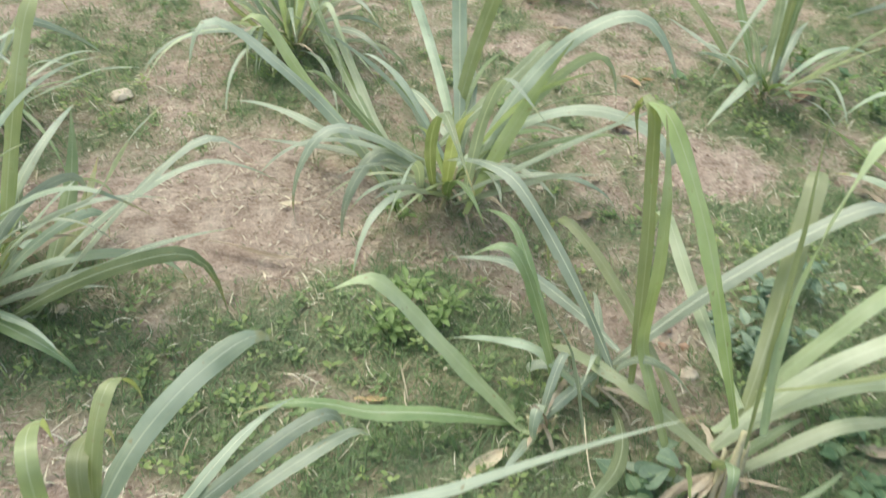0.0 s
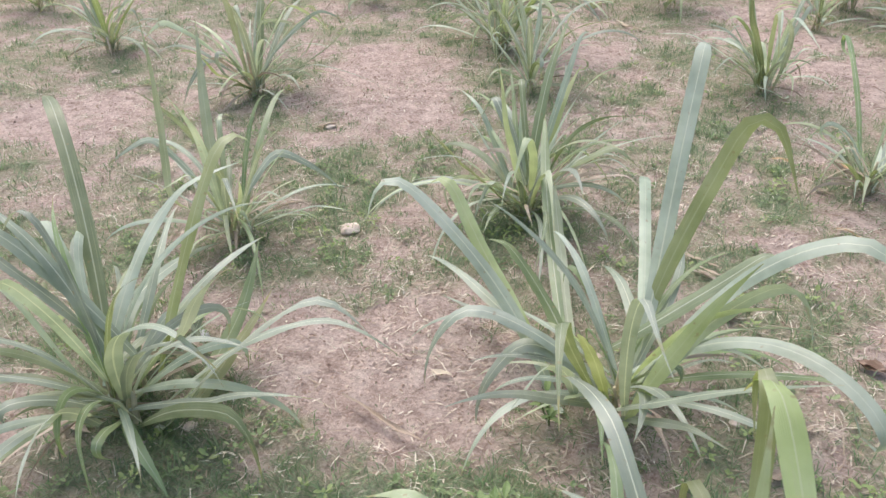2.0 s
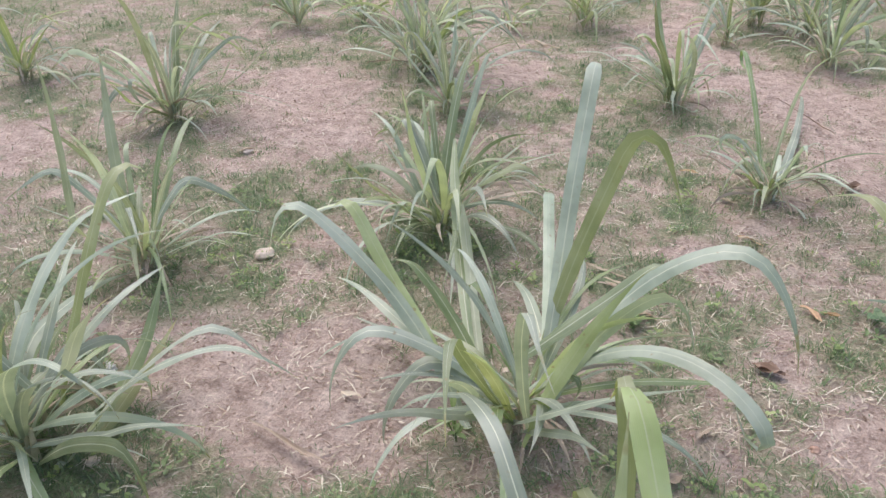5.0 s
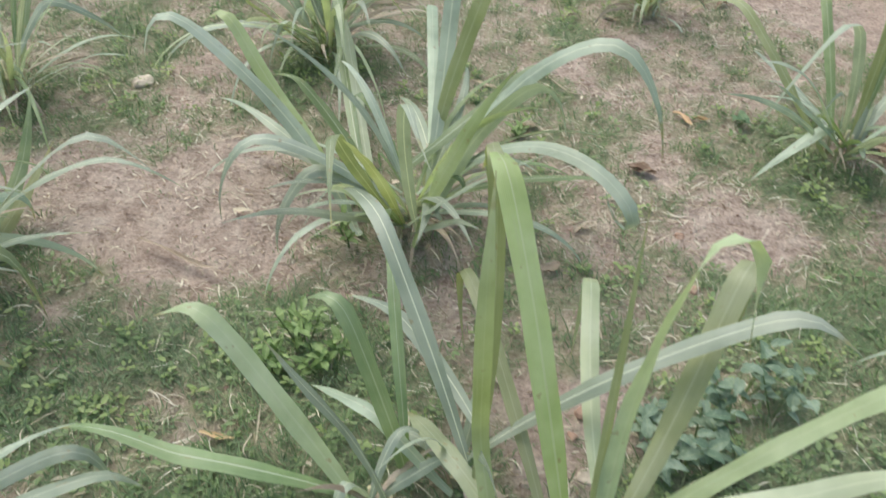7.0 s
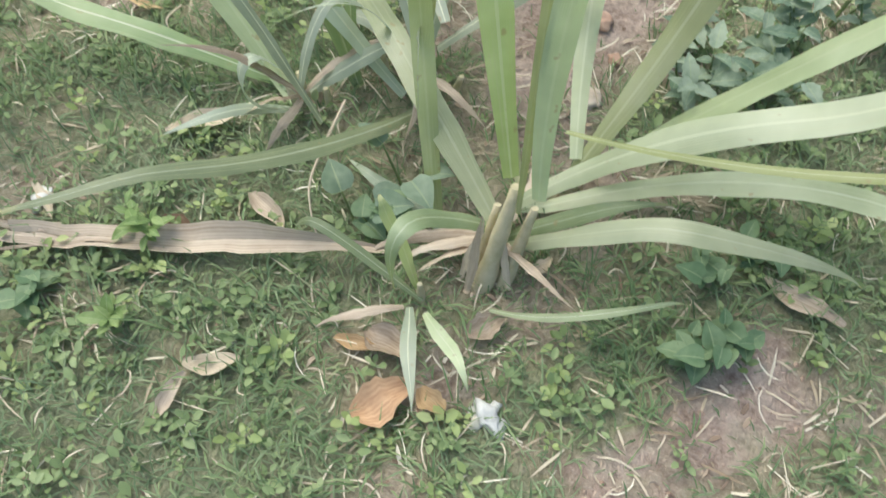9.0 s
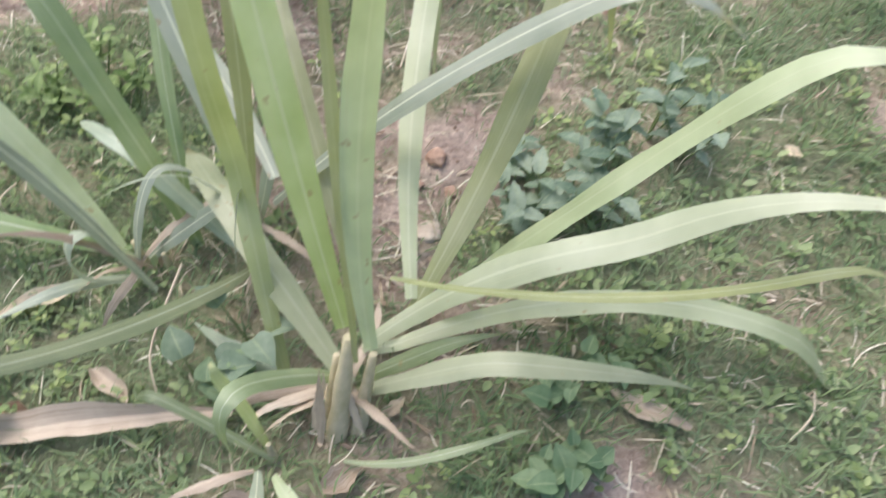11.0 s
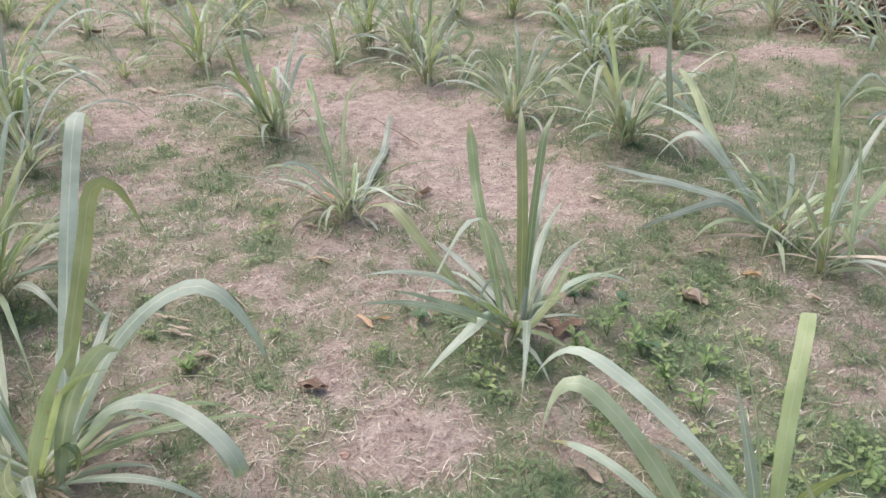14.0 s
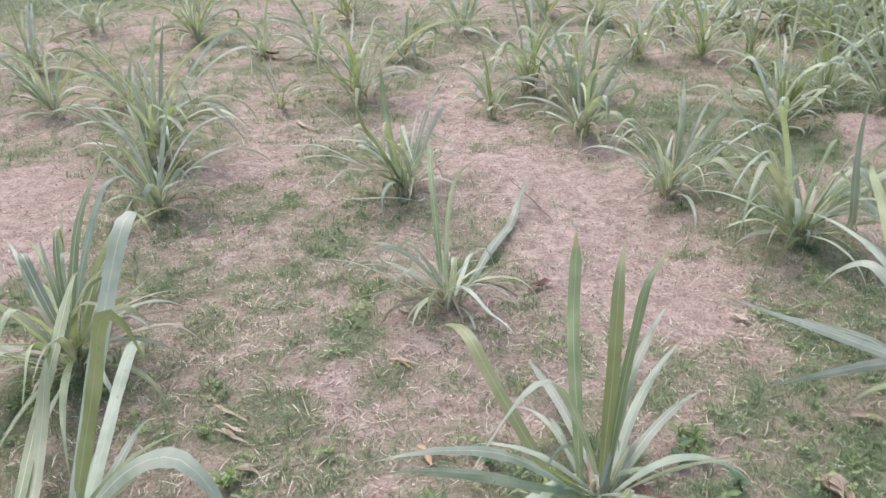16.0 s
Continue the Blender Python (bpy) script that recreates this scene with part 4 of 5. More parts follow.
cane.skirt(122, 8, 0.40, 0.020)
cane = Cane(1.460, 1.380, "young sugarcane plant with long leaning leaves in weeds")
cane.stalk(0, 0, 0.08, 0, 0, 0.012)
cane.stalk(-0.05, 0.01, 0.08, -0.04, 0, 0.011)
cane.stalk(0.03, 0.02, 0.08, 0.01, 0, 0.01)
cane.leaf(0.027, -0.020, 0.081, 73, 64, 0.70, 57, 46, 0.71, -15, 0.034, -13, 0, CANE_LIGHT, full=0.88)
cane.leaf(0.027, 0.010, 0.049, 109, 79, 0.64, 45, 65, 0.84, 6, 0.025, 40, 20, CANE_PALE, full=0.80)
cane.leaf(-0.031, 0.019, -0.020, 101, 11, 0.82, 43, -21, 0.63, 17, 0.038, 18, 45, CANE_PALE)
cane.leaf(0.053, 0.039, 0.121, 140, 38, 0.83, 73, 52, 0.67, -2, 0.037, -12, -10, CANE_BLUE)
cane.leaf(-0.076, 0.000, 0.040, 140, 59, 0.73, 44, 107, 0.71, 29, 0.042, -16, -20, CANE_PALE, full=0.68)
cane.leaf(0.036, 0.012, -0.020, 129, 13, 0.59, 74, -26, 0.39, 7, 0.024, 18, -40, CANE_BLUE, full=0.80)
cane.leaf(0.059, 0.016, 0.121, 201, 50, 0.58, 18, -5, 0.63, -1, 0.021, 1, -50, CANE_BLUE)
cane.leaf(0.013, 0.011, 0.064, 194, 31, 0.65, 94, -12, 0.44, -9, 0.036, -3, -10, CANE_BLUE)
cane.leaf(-0.001, 0.003, 0.060, 259, 67, 0.70, 15, 6, 0.60, 0, 0.030, -9, -5, CANE)
cane.leaf(0.030, -0.024, 0.061, 260, 58, 0.91, 12, -1, 0.61, -48, 0.018, 3, 0, CANE_BLUE)
cane.bush(137, 0.34, 4, 1.1, 2, 0.017, 4)
cane = Cane(-0.650, 2.590, "crowded green sugarcane plant with many upright leaves")
cane.stalk(0, 0, 0.14, 0, 0, 0.014)
cane.stalk(0.05, 0, 0.12, 0.02, 0, 0.011)
cane.stalk(-0.05, 0.02, 0.12, -0.02, 0, 0.011)
cane.leaf(0.003, -0.009, 0.030, 81, 61, 0.59, 37, 3, 0.65, -1, .036, 18, 0, CANE_LIGHT)
cane.leaf(-0.014, -0.015, 0.030, 91, 70, 0.76, 36, 3, 0.65, -9, .036, 0, 0, CANE)
cane.leaf(-0.030, -0.020, 0.025, 144, 52, 0.61, 42, 18, 0.66, -6, .024, 0, 0, CANE_BLUE)
cane.leaf(-0.015, -0.012, 0.046, 265, 65, 0.70, 23, -22, 0.65, 4, .026, -9, 0, CANE_PALE)
cane.leaf(0.018, -0.003, 0.039, 353, 57, 0.50, 73, 35, 0.73, -1, .022, -9, 0, CANE_BLUE)
cane.leaf(0.015, -0.003, 0.043, 355, 53, 0.60, 30, 13, 0.59, 1, .018, 9, 0, CANE_BLUE)
cane.leaf(-0.026, -0.020, 0.019, 243, 51, 0.65, 31, 13, 0.64, 8, .022, 0, 0, CANE_BLUE)
cane.leaf(-0.022, -0.023, 0.008, 238, 48, 0.63, 16, -11, 0.59, 3, .03, 18, 0, CANE)
cane.leaf(-0.017, -0.016, 0.029, 276, 59, 0.61, 90, 9, 0.65, 5, .022, 9, 0, CANE_BLUE)
cane.leaf(-0.000, -0.010, 0.029, 128, 52, 0.61, 44, -8, 0.65, -18, .022, 18, 0, CANE)
cane.bush(152, 0.52, 15, 0.8, 4, 0.022, 6, (CANE, CANE_PALE, CANE_BLUE, CANE_BLUE))
cane.skirt(152, 24, 0.58, 0.022)
cane.crown(152, 8, 0.66, 0.026, 6)
cane = Cane(2.150, 2.900, "leaning sugarcane plant with pale leaves drooping to the ground")
cane.stalk(0, 0, 0.16, -0.07, 0.06, 0.014)
cane.stalk(0.04, -0.03, 0.06, 0, 0, 0.01)
cane.leaf(-0.052, 0.014, 0.065, 123, 41, 1.25, 50, 22, 0.53, -61, 0.036, -14, 0, CANE_LIGHT)
cane.leaf(-0.004, -0.025, 0.039, 188, 42, 0.84, 5, 22, 0.30, -11, 0.033, -2, -35, CANE_BLUE)
cane.leaf(-0.021, -0.015, 0.051, 197, 38, 0.70, 24, 40, 0.45, -7, 0.031, -13, -45, CANE_BLUE)
cane.leaf(-0.033, -0.005, 0.057, 173, 34, 0.66, 12, 25, 0.46, -10, 0.028, 12, -40, CANE_BLUE)
cane.leaf(-0.047, 0.009, 0.069, 136, 51, 0.80, 77, 63, 0.57, -5, 0.036, -7, -25, CANE_BLUE)
cane.leaf(-0.041, 0.009, 0.068, 132, 50, 0.80, 52, 13, 0.56, -4, 0.026, -2, -15, CANE_BLUE)
cane.leaf(-0.049, 0.023, 0.096, 262, 38, 0.70, 15, -2, 0.60, -22, 0.020, 18, -5, CANE_BLUE)
cane.leaf(-0.032, 0.003, 0.071, 225, 30, 0.85, 27, 4, 0.63, 53, 0.018, 13, 0, CANE_BLUE)
cane.bush(164, 0.48, 6, 1.1, 3, 0.018, 4)
cane.skirt(164, 9, 0.50, 0.020)
cane.crown(164, 2, 0.60, 0.024, 3)
cane = Cane(2.230, 2.690, "thin sugarcane plant with sparse narrow leaves")
cane.stalk(0, 0, 0.12, 0, 0, 0.01)
cane.stalk(0.05, -0.03, 0.08, 0.02, 0, 0.008)
cane.leaf(-0.014, -0.017, 0.020, 94, 80, 0.74, 4, 6, 0.53, -3, 0.029, -2, 0, CANE_LIGHT)
cane.leaf(-0.022, 0.014, 0.064, 37, 70, 0.71, 52, 6, 0.59, -5, 0.022, -0, 0, CANE_BLUE)
cane.leaf(0.062, -0.044, 0.054, 234, 64, 0.71, 21, -6, 0.59, -13, 0.020, 8, 0, CANE_BLUE)
cane.leaf(0.007, -0.006, 0.057, 15, 59, 0.71, 54, -0, 0.60, 2, 0.036, -1, 5, CANE)
cane.leaf(0.087, -0.044, 0.089, 221, 41, 0.69, 35, -1, 0.60, 22, 0.019, -8, 0, CANE_BLUE)
cane.leaf(0.008, -0.032, 0.019, 259, 34, 0.66, 28, -1, 0.60, -7, 0.019, -3, -45, CANE_BLUE)
cane.bush(174, 0.5, 5, 1.1, 2, 0.017, 4)
cane.skirt(174, 4, 0.45, 0.018)
cane.crown(174, 2, 0.66, 0.028, 3)
cane = Cane(1.820, 3.950, "leafy sugarcane plant with one tall pale leaf")
cane.stalk(0, 0, 0.12, 0, 0, 0.012)
cane.stalk(0.05, 0, 0.1, 0.01, 0, 0.01)
cane.leaf(0.004, -0.006, 0.051, 298, 29, 0.84, 29, -80, 0.33, -1, .036, -9, 0, CANE_BLUE)
cane.leaf(0.003, -0.006, 0.042, 214, 57, 0.57, 43, 12, 0.60, -5, .022, 18, 0, CANE_BLUE)
cane.leaf(-0.023, 0.000, 0.040, 239, 50, 0.84, 38, -6, 0.65, 38, .022, 0, 0, CANE_BLUE)
cane.leaf(-0.001, -0.005, 0.038, 218, 52, 0.47, 93, 39, 0.75, 1, .018, 0, 0, CANE_BLUE)
cane.bush(182, 0.6, 14, 1.1, 4, 0.02, 3)
cane.skirt(182, 14, 0.50, 0.020)
cane.crown(182, 19, 0.86, 0.027, 4)
cane = Cane(-0.800, 0.520, "sugarcane plant with curled light leaf tips")
cane.stalk(0, 0, 0.12, 0, 0, 0.014)
cane.stalk(0.05, 0.02, 0.1, 0.02, 0, 0.011)
cane.leaf(-0.052, -0.011, 0.121, 16, 68, 0.60, 86, 52, 0.87, 29, 0.037, 5, 25, CANE_BLUE, full=0.80)
cane.leaf(0.019, -0.014, 0.079, 36, 44, 0.43, 69, -2, 0.59, 14, 0.026, -0, 0, CANE_BLUE)
cane.leaf(0.010, -0.013, 0.085, 8, 34, 0.57, 54, 54, 0.80, 37, 0.029, -6, 0, CANE_BLUE, full=0.74)
cane.leaf(-0.020, -0.017, 0.097, 76, 79, 0.51, 78, 95, 0.70, -1, 0.032, -15, 0, CANE_LIGHT, full=0.64)
cane.leaf(-0.055, -0.050, 0.099, 109, 92, 0.63, 77, 100, 0.51, -5, 0.032, -8, 0, CANE_LIGHT)
cane.leaf(-0.019, -0.022, 0.094, 96, 83, 0.54, 73, 97, 0.45, 1, 0.032, 10, 0, CANE_LIGHT)
cane.leaf(0.004, -0.003, 0.091, 23, 34, 0.61, 31, 94, 0.70, 5, 0.028, 13, 20, CANE_BLUE, full=0.64)
cane.leaf(0.045, -0.008, 0.062, 347, 44, 1.01, 29, -17, 0.61, -2, 0.022, -5, 15, CANE_BLUE)
cane = Cane(0.490, 3.230, "sparse sugarcane plant with one broad pale leaf and browned foot")
cane.stalk(0, 0, 0.14, 0.01, 0, 0.011)
cane.stalk(0.03, 0.02, 0.1, 0.02, 0.01, 0.009)
cane.stalk(-0.03, 0.01, 0.1, -0.02, 0, 0.009)
cane.leaf(0.021, 0.004, -0.014, 79, 13, 1.25, 119, -57, 0.53, 8, .036, 18, 0, CANE_BLUE)
cane.leaf(-0.008, -0.009, 0.039, 313, 89, 0.85, 54, 24, 0.62, 5, .02, 0, 0, CANE_BLUE)
cane.leaf(-0.020, -0.011, 0.038, 294, 47, 0.74, 123, -44, 0.73, 19, .018, 0, 0, CANE_BLUE)
cane.leaf(-0.017, -0.011, 0.024, 236, 51, 0.62, 40, 11, 0.62, -1, .014, -9, 0, CANE_BLUE)
cane.leaf(0.024, -0.008, 0.021, 317, 47, 0.63, 57, -26, 0.73, -5, .014, -9, 0, CANE_BLUE)
cane.leaf(-0.019, 0.004, 0.028, 114, 56, 0.91, 76, 187, 0.76, -15, .022, 9, 0, CANE, full=0.70)
cane.leaf(-0.016, -0.009, 0.015, 211, 42, 0.59, 22, 11, 0.72, 4, .018, 0, 0, CANE_BLUE)
cane.leaf(-0.018, -0.012, 0.027, 248, 42, 0.62, 62, -18, 0.71, -2, .02, 18, 0, CANE)
cane.bush(304, 0.45, 9, 1.0, 3, 0.016, 5)
cane.skirt(304, 8, 0.45, 0.018)
cane.crown(304, 3, 0.48, 0.020, 6)
cane = Cane(-1.570, 2.060, "sugarcane plant with two tall leaves among thin turf")
cane.stalk(0, 0, 0.14, 0.01, 0, 0.011)
cane.stalk(0.03, 0.02, 0.1, 0.02, 0.01, 0.009)
cane.stalk(-0.03, 0.01, 0.1, -0.02, 0, 0.009)
cane.leaf(-0.018, -0.025, 0.050, 128, 63, 0.73, 32, -19, 0.65, -3, .038, 18, 0, CANE_PALE)
# paler leaf colour makes up for the dark back-lit underside
cane.leaf(-0.004, -0.013, 0.051, 257, 44, 0.87, 21, -57, 0.30, 3, .038, 0, 0, CANE_PALE)
cane.leaf(-0.011, -0.015, 0.061, 299, 70, 0.70, 26, 5, 0.64, -8, .028, 0, 0, CANE_BLUE)
cane.leaf(0.031, 0.011, 0.034, 95, 53, 0.75, 76, 20, 0.71, 11, .026, -9, 0, CANE)
cane.leaf(0.022, 0.008, 0.043, 339, 64, 0.65, 29, 8, 0.65, 4, .018, -9, 0, CANE_BLUE)
cane.leaf(0.021, 0.003, 0.021, 349, 33, 0.63, 14, 13, 0.70, -5, .018, 9, 0, CANE_BLUE)
cane.leaf(-0.001, -0.014, 0.029, 312, 58, 0.71, 56, 33, 0.63, 2, .02, 0, 0, CANE_BLUE)
cane.leaf(0.008, -0.008, 0.023, 323, 50, 0.54, 36, -19, 0.64, -15, .02, 18, 0, CANE_PALE)
cane.bush(303, 0.45, 9, 1.0, 3, 0.016, 5)
cane.skirt(303, 12, 0.45, 0.018)
cane.crown(303, 5, 0.52, 0.023, 5)
cane = Cane(-2.260, 3.220, "sugarcane plant with pale arching leaves on pinkish soil")
cane.stalk(0, 0, 0.14, 0.01, 0, 0.011)
cane.stalk(0.03, 0.02, 0.1, 0.02, 0.01, 0.009)
cane.stalk(-0.03, 0.01, 0.1, -0.02, 0, 0.009)
cane.leaf(0.022, 0.007, 0.043, 297, 65, 0.67, 40, -0, 0.65, -5, .03, 18, 0, CANE_BLUE)
cane.leaf(0.024, 0.014, 0.055, 109, 59, 0.66, 35, -5, 0.65, 6, .036, 0, 0, CANE)
cane.leaf(0.025, 0.014, 0.051, 81, 52, 0.60, 39, 10, 0.65, 8, .034, 0, 0, CANE_BLUE)
cane.leaf(0.012, 0.003, 0.052, 356, 50, 0.62, 91, 3, 0.64, 7, .02, -9, 0, CANE_BLUE)
cane.leaf(0.032, 0.007, 0.012, 18, 44, 0.60, 39, -29, 0.52, 0, .028, -9, 0, CANE_PALE)
cane.leaf(0.026, 0.004, -0.006, 17, 37, 0.76, 15, -15, 0.60, 3, .02, 18, 0, CANE)
cane.leaf(-0.001, -0.009, 0.028, 279, 35, 0.58, 32, -29, 0.64, 5, .026, 9, 0, CANE)
cane.leaf(0.011, -0.002, 0.019, 352, 31, 0.80, 25, 28, 0.51, 10, .014, 0, 0, CANE_BLUE)
cane.bush(301, 0.45, 9, 1.0, 3, 0.016, 5)
cane.skirt(301, 10, 0.45, 0.018)
cane.crown(301, 12, 0.66, 0.028, 7)
cane = Cane(0.060, 4.180, "leafy sugarcane plant with arching grey-green leaves")
cane.stalk(0, 0, 0.14, 0.01, 0, 0.011)
cane.stalk(0.03, 0.02, 0.1, 0.02, 0.01, 0.009)
cane.stalk(-0.03, 0.01, 0.1, -0.02, 0, 0.009)
cane.leaf(-0.022, -0.009, 0.041, 123, 58, 0.65, 28, -23, 0.62, -9, .04, 18, 0, CANE)
cane.leaf(0.015, -0.002, 0.042, 72, 64, 0.64, 41, 1, 0.65, -3, .026, 0, 0, CANE_BLUE)
cane.leaf(-0.002, -0.008, 0.032, 205, 58, 0.69, 19, 6, 0.63, -1, .024, 0, 0, CANE_BLUE)
cane.leaf(-0.013, -0.012, 0.012, 240, 43, 0.61, 43, 34, 0.68, 7, .018, -9, 0, CANE_BLUE)
cane.leaf(0.113, -0.052, -0.001, 244, 27, 0.68, 23, -5, 0.65, 13, .02, -9, 0, CANE_BLUE)
cane.leaf(0.038, 0.001, 0.044, 283, 53, 0.82, 57, -10, 0.69, -32, .024, 9, 0, CANE_BLUE)
cane.leaf(-0.010, -0.001, 0.069, 242, 59, 0.62, 26, -24, 0.61, 3, .036, 0, 0, CANE)
cane.leaf(0.005, -0.001, 0.075, 280, 66, 0.75, 33, 58, 0.52, 19, .022, 18, 0, CANE_BLUE, full=0.46)
cane.leaf(-0.011, -0.008, 0.032, 228, 44, 0.65, 49, 5, 0.65, -2, .016, -9, 0, CANE_BLUE)
cane.leaf(-0.010, -0.004, 0.049, 199, 35, 0.65, 17, 26, 0.68, -1, .018, -9, 0, CANE_BLUE)
cane.bush(305, 0.45, 9, 1.0, 3, 0.016, 5)
cane.skirt(305, 10, 0.45, 0.018)
cane.crown(305, 7, 0.58, 0.023, 3)
cane = Cane(-3.440, 3.520, "small sugarcane plant with drooping pale leaves on bare soil")
cane.stalk(0, 0, 0.14, 0.01, 0, 0.011)
cane.stalk(0.03, 0.02, 0.1, 0.02, 0.01, 0.009)
cane.stalk(-0.03, 0.01, 0.1, -0.02, 0, 0.009)
cane.leaf(0.006, -0.002, 0.026, 308, 66, 0.70, 43, 1, 0.65, -4, .034, 18, 0, CANE)
cane.leaf(0.024, 0.015, 0.018, 300, 46, 0.59, 94, -25, 0.69, -14, .022, 0, 0, CANE_BLUE)
cane.leaf(0.008, -0.001, 0.019, 347, 38, 0.54, 91, 10, 0.65, 0, .022, 0, 0, CANE_BLUE)
cane.leaf(0.020, 0.000, 0.012, 295, 32, 0.58, 61, -3, 0.66, -1, .018, -9, 0, CANE_BLUE)
cane.leaf(0.008, -0.001, 0.017, 348, 50, 0.55, 38, -10, 0.66, -6, .02, -9, 0, CANE)
cane.bush(302, 0.45, 9, 1.0, 3, 0.016, 5)
cane.skirt(302, 9, 0.45, 0.018)
cane.crown(302, 9, 0.60, 0.024, 5)
small_cane(-1.38, 4.33, 0.86, 34)
small_cane(-1.00, 3.74, 0.57, 14)
cane = Cane(1.310, 4.360, "small sugarcane plant with narrow grey-green leaves")
cane.stalk(0, 0, 0.14, 0.01, 0, 0.011)
cane.stalk(0.03, 0.02, 0.1, 0.02, 0.01, 0.009)
cane.stalk(-0.03, 0.01, 0.1, -0.02, 0, 0.009)
cane.leaf(0.014, -0.006, 0.047, 82, 60, 0.68, 49, 15, 0.64, 8, .026, 18, 0, CANE_BLUE)
cane.leaf(0.021, -0.007, 0.045, 62, 61, 0.67, 40, 34, 0.62, 1, .016, 0, 0, CANE_BLUE)
cane.leaf(-0.006, -0.004, 0.044, 250, 60, 0.60, 42, 5, 0.64, -5, .02, 0, 0, CANE_BLUE)
cane.leaf(-0.018, -0.003, 0.039, 218, 54, 0.61, 44, 13, 0.66, 4, .018, -9, 0, CANE_BLUE)
cane.leaf(0.019, -0.008, 0.036, 300, 50, 0.55, 30, -9, 0.65, -8, .016, -9, 0, CANE_BLUE)
cane.leaf(-0.009, -0.004, 0.036, 218, 43, 0.45, 48, 8, 0.63, -1, .016, 9, 0, CANE_PALE)
cane.bush(306, 0.45, 9, 1.0, 3, 0.016, 5)
cane.skirt(306, 8, 0.45, 0.018)
cane.crown(306, 8, 0.66, 0.022, 3)
small_cane(0.85, 5.15, 0.69, 16)
small_cane(0.44, 5.90, 0.86, 20)
small_cane(1.97, 5.68, 0.63, 14)
small_cane(0.28, 5.42, 0.46, 8)
small_cane(-0.63, 5.62, 0.86, 22)
small_cane(-1.70, 6.47, 0.40, 7)
small_cane(-3.31, 5.84, 0.69, 18)
small_cane(-2.51, 6.90, 0.80, 22)
small_cane(-0.30, 7.38, 0.69, 16)
small_cane(1.60, 7.00, 0.69, 16)
small_cane(1.15, 6.86, 0.63, 16)
small_cane(2.79, 6.85, 0.92, 34)
small_cane(2.31, 7.81, 0.92, 32)
small_cane(2.61, 7.30, 0.92, 34)
small_cane(-1.44, 7.78, 0.80, 18)
small_cane(-3.60, 7.07, 0.69, 16)
small_cane(0.79, 8.04, 0.69, 14)
small_cane(-1.26, 6.45, 0.57, 10)
small_cane(3.31, 3.97, 0.69, 16)
small_cane(3.53, 6.33, 0.80, 18)
small_cane(-4.48, 4.04, 0.80, 18)
small_cane(-2.48, 4.96, 0.69, 14)
small_cane(0.77, 5.71, 0.69, 16)
small_cane(3.69, 5.08, 0.69, 14)
small_cane(0.27, 8.21, 0.69, 14)
small_cane(1.93, 6.66, 0.57, 12)
small_cane(2.31, 6.24, 0.57, 12)
small_cane(2.92, 6.37, 0.80, 16)
small_cane(2.25, 5.82, 0.63, 16)
small_cane(1.94, 5.33, 0.57, 12)
small_cane(3.76, 5.96, 0.69, 16)
small_cane(-0.57, 6.54, 0.63, 14)
small_cane(-1.09, 5.37, 0.40, 6)
small_cane(-2.10, 5.22, 0.57, 10)
small_cane(3.02, 8.30, 0.98, 36)
small_cane(2.69, 8.49, 0.92, 30)
small_cane(3.25, 8.55, 0.98, 36)
small_cane(1.88, 7.85, 0.75, 20)
small_cane(1.41, 7.70, 0.69, 18)
small_cane(2.55, 5.67, 0.69, 24)


# ---- loose things on the ground ----
TAN = dead_leaf_material("tan_dead_leaf", (0.44, 0.29, 0.16), (0.6, 0.43, 0.26), (0.74, 0.58, 0.38))
SCRAP = plain_material("whitish_scrap", (0.62, 0.6, 0.57), (0.85, 0.84, 0.82), 50, 0.7)
STEM = plain_material("weed_stem", (0.14, 0.2, 0.08), (0.25, 0.3, 0.14), 60, 0.6)


def weed_leaf_material(name, low, high):
    n = Nodes(name)
    sep = n.add("ShaderNodeSeparateXYZ")
    n.link(n.coords("UV"), sep.inputs[0])
    info = n.tree.nodes.new("ShaderNodeObjectInfo")
    f = n.noise(n.coords("Object"), 60, 4)
    colour = n.ramp(n.math("ADD", f, n.math("MULTIPLY", n.math("SUBTRACT", info.outputs["Random"], 0.5), 0.5)), [(0.25, low), (0.8, high)])
    rib = n.math("LESS_THAN", n.math("ABSOLUTE", n.math("SUBTRACT", sep.outputs[0], 0.5)), 0.035)
    colour = n.mix(n.math("MULTIPLY", rib, 0.4), colour, (0.45, 0.52, 0.33))
    n.bump(n.math("ADD", f, rib), 0.4, 0.002)
    n.thin(colour, 0.28)
    return n.done(colour, 0.5, 0.35)


WEED_LEAF = {
    "blue": weed_leaf_material("weed_leaf_blue_green", (0.15, 0.23, 0.16), (0.37, 0.45, 0.36)),
    "heart": weed_leaf_material("weed_leaf_dark_green", (0.13, 0.22, 0.12), (0.27, 0.37, 0.22)),
    "round": weed_leaf_material("weed_leaf_round_grey_green", (0.16, 0.235, 0.165), (0.29, 0.37, 0.28)),
    "fresh": weed_leaf_material("weed_leaf_fresh_green", (0.2, 0.3, 0.11), (0.36, 0.46, 0.21)),
}
loose = random.Random(11)


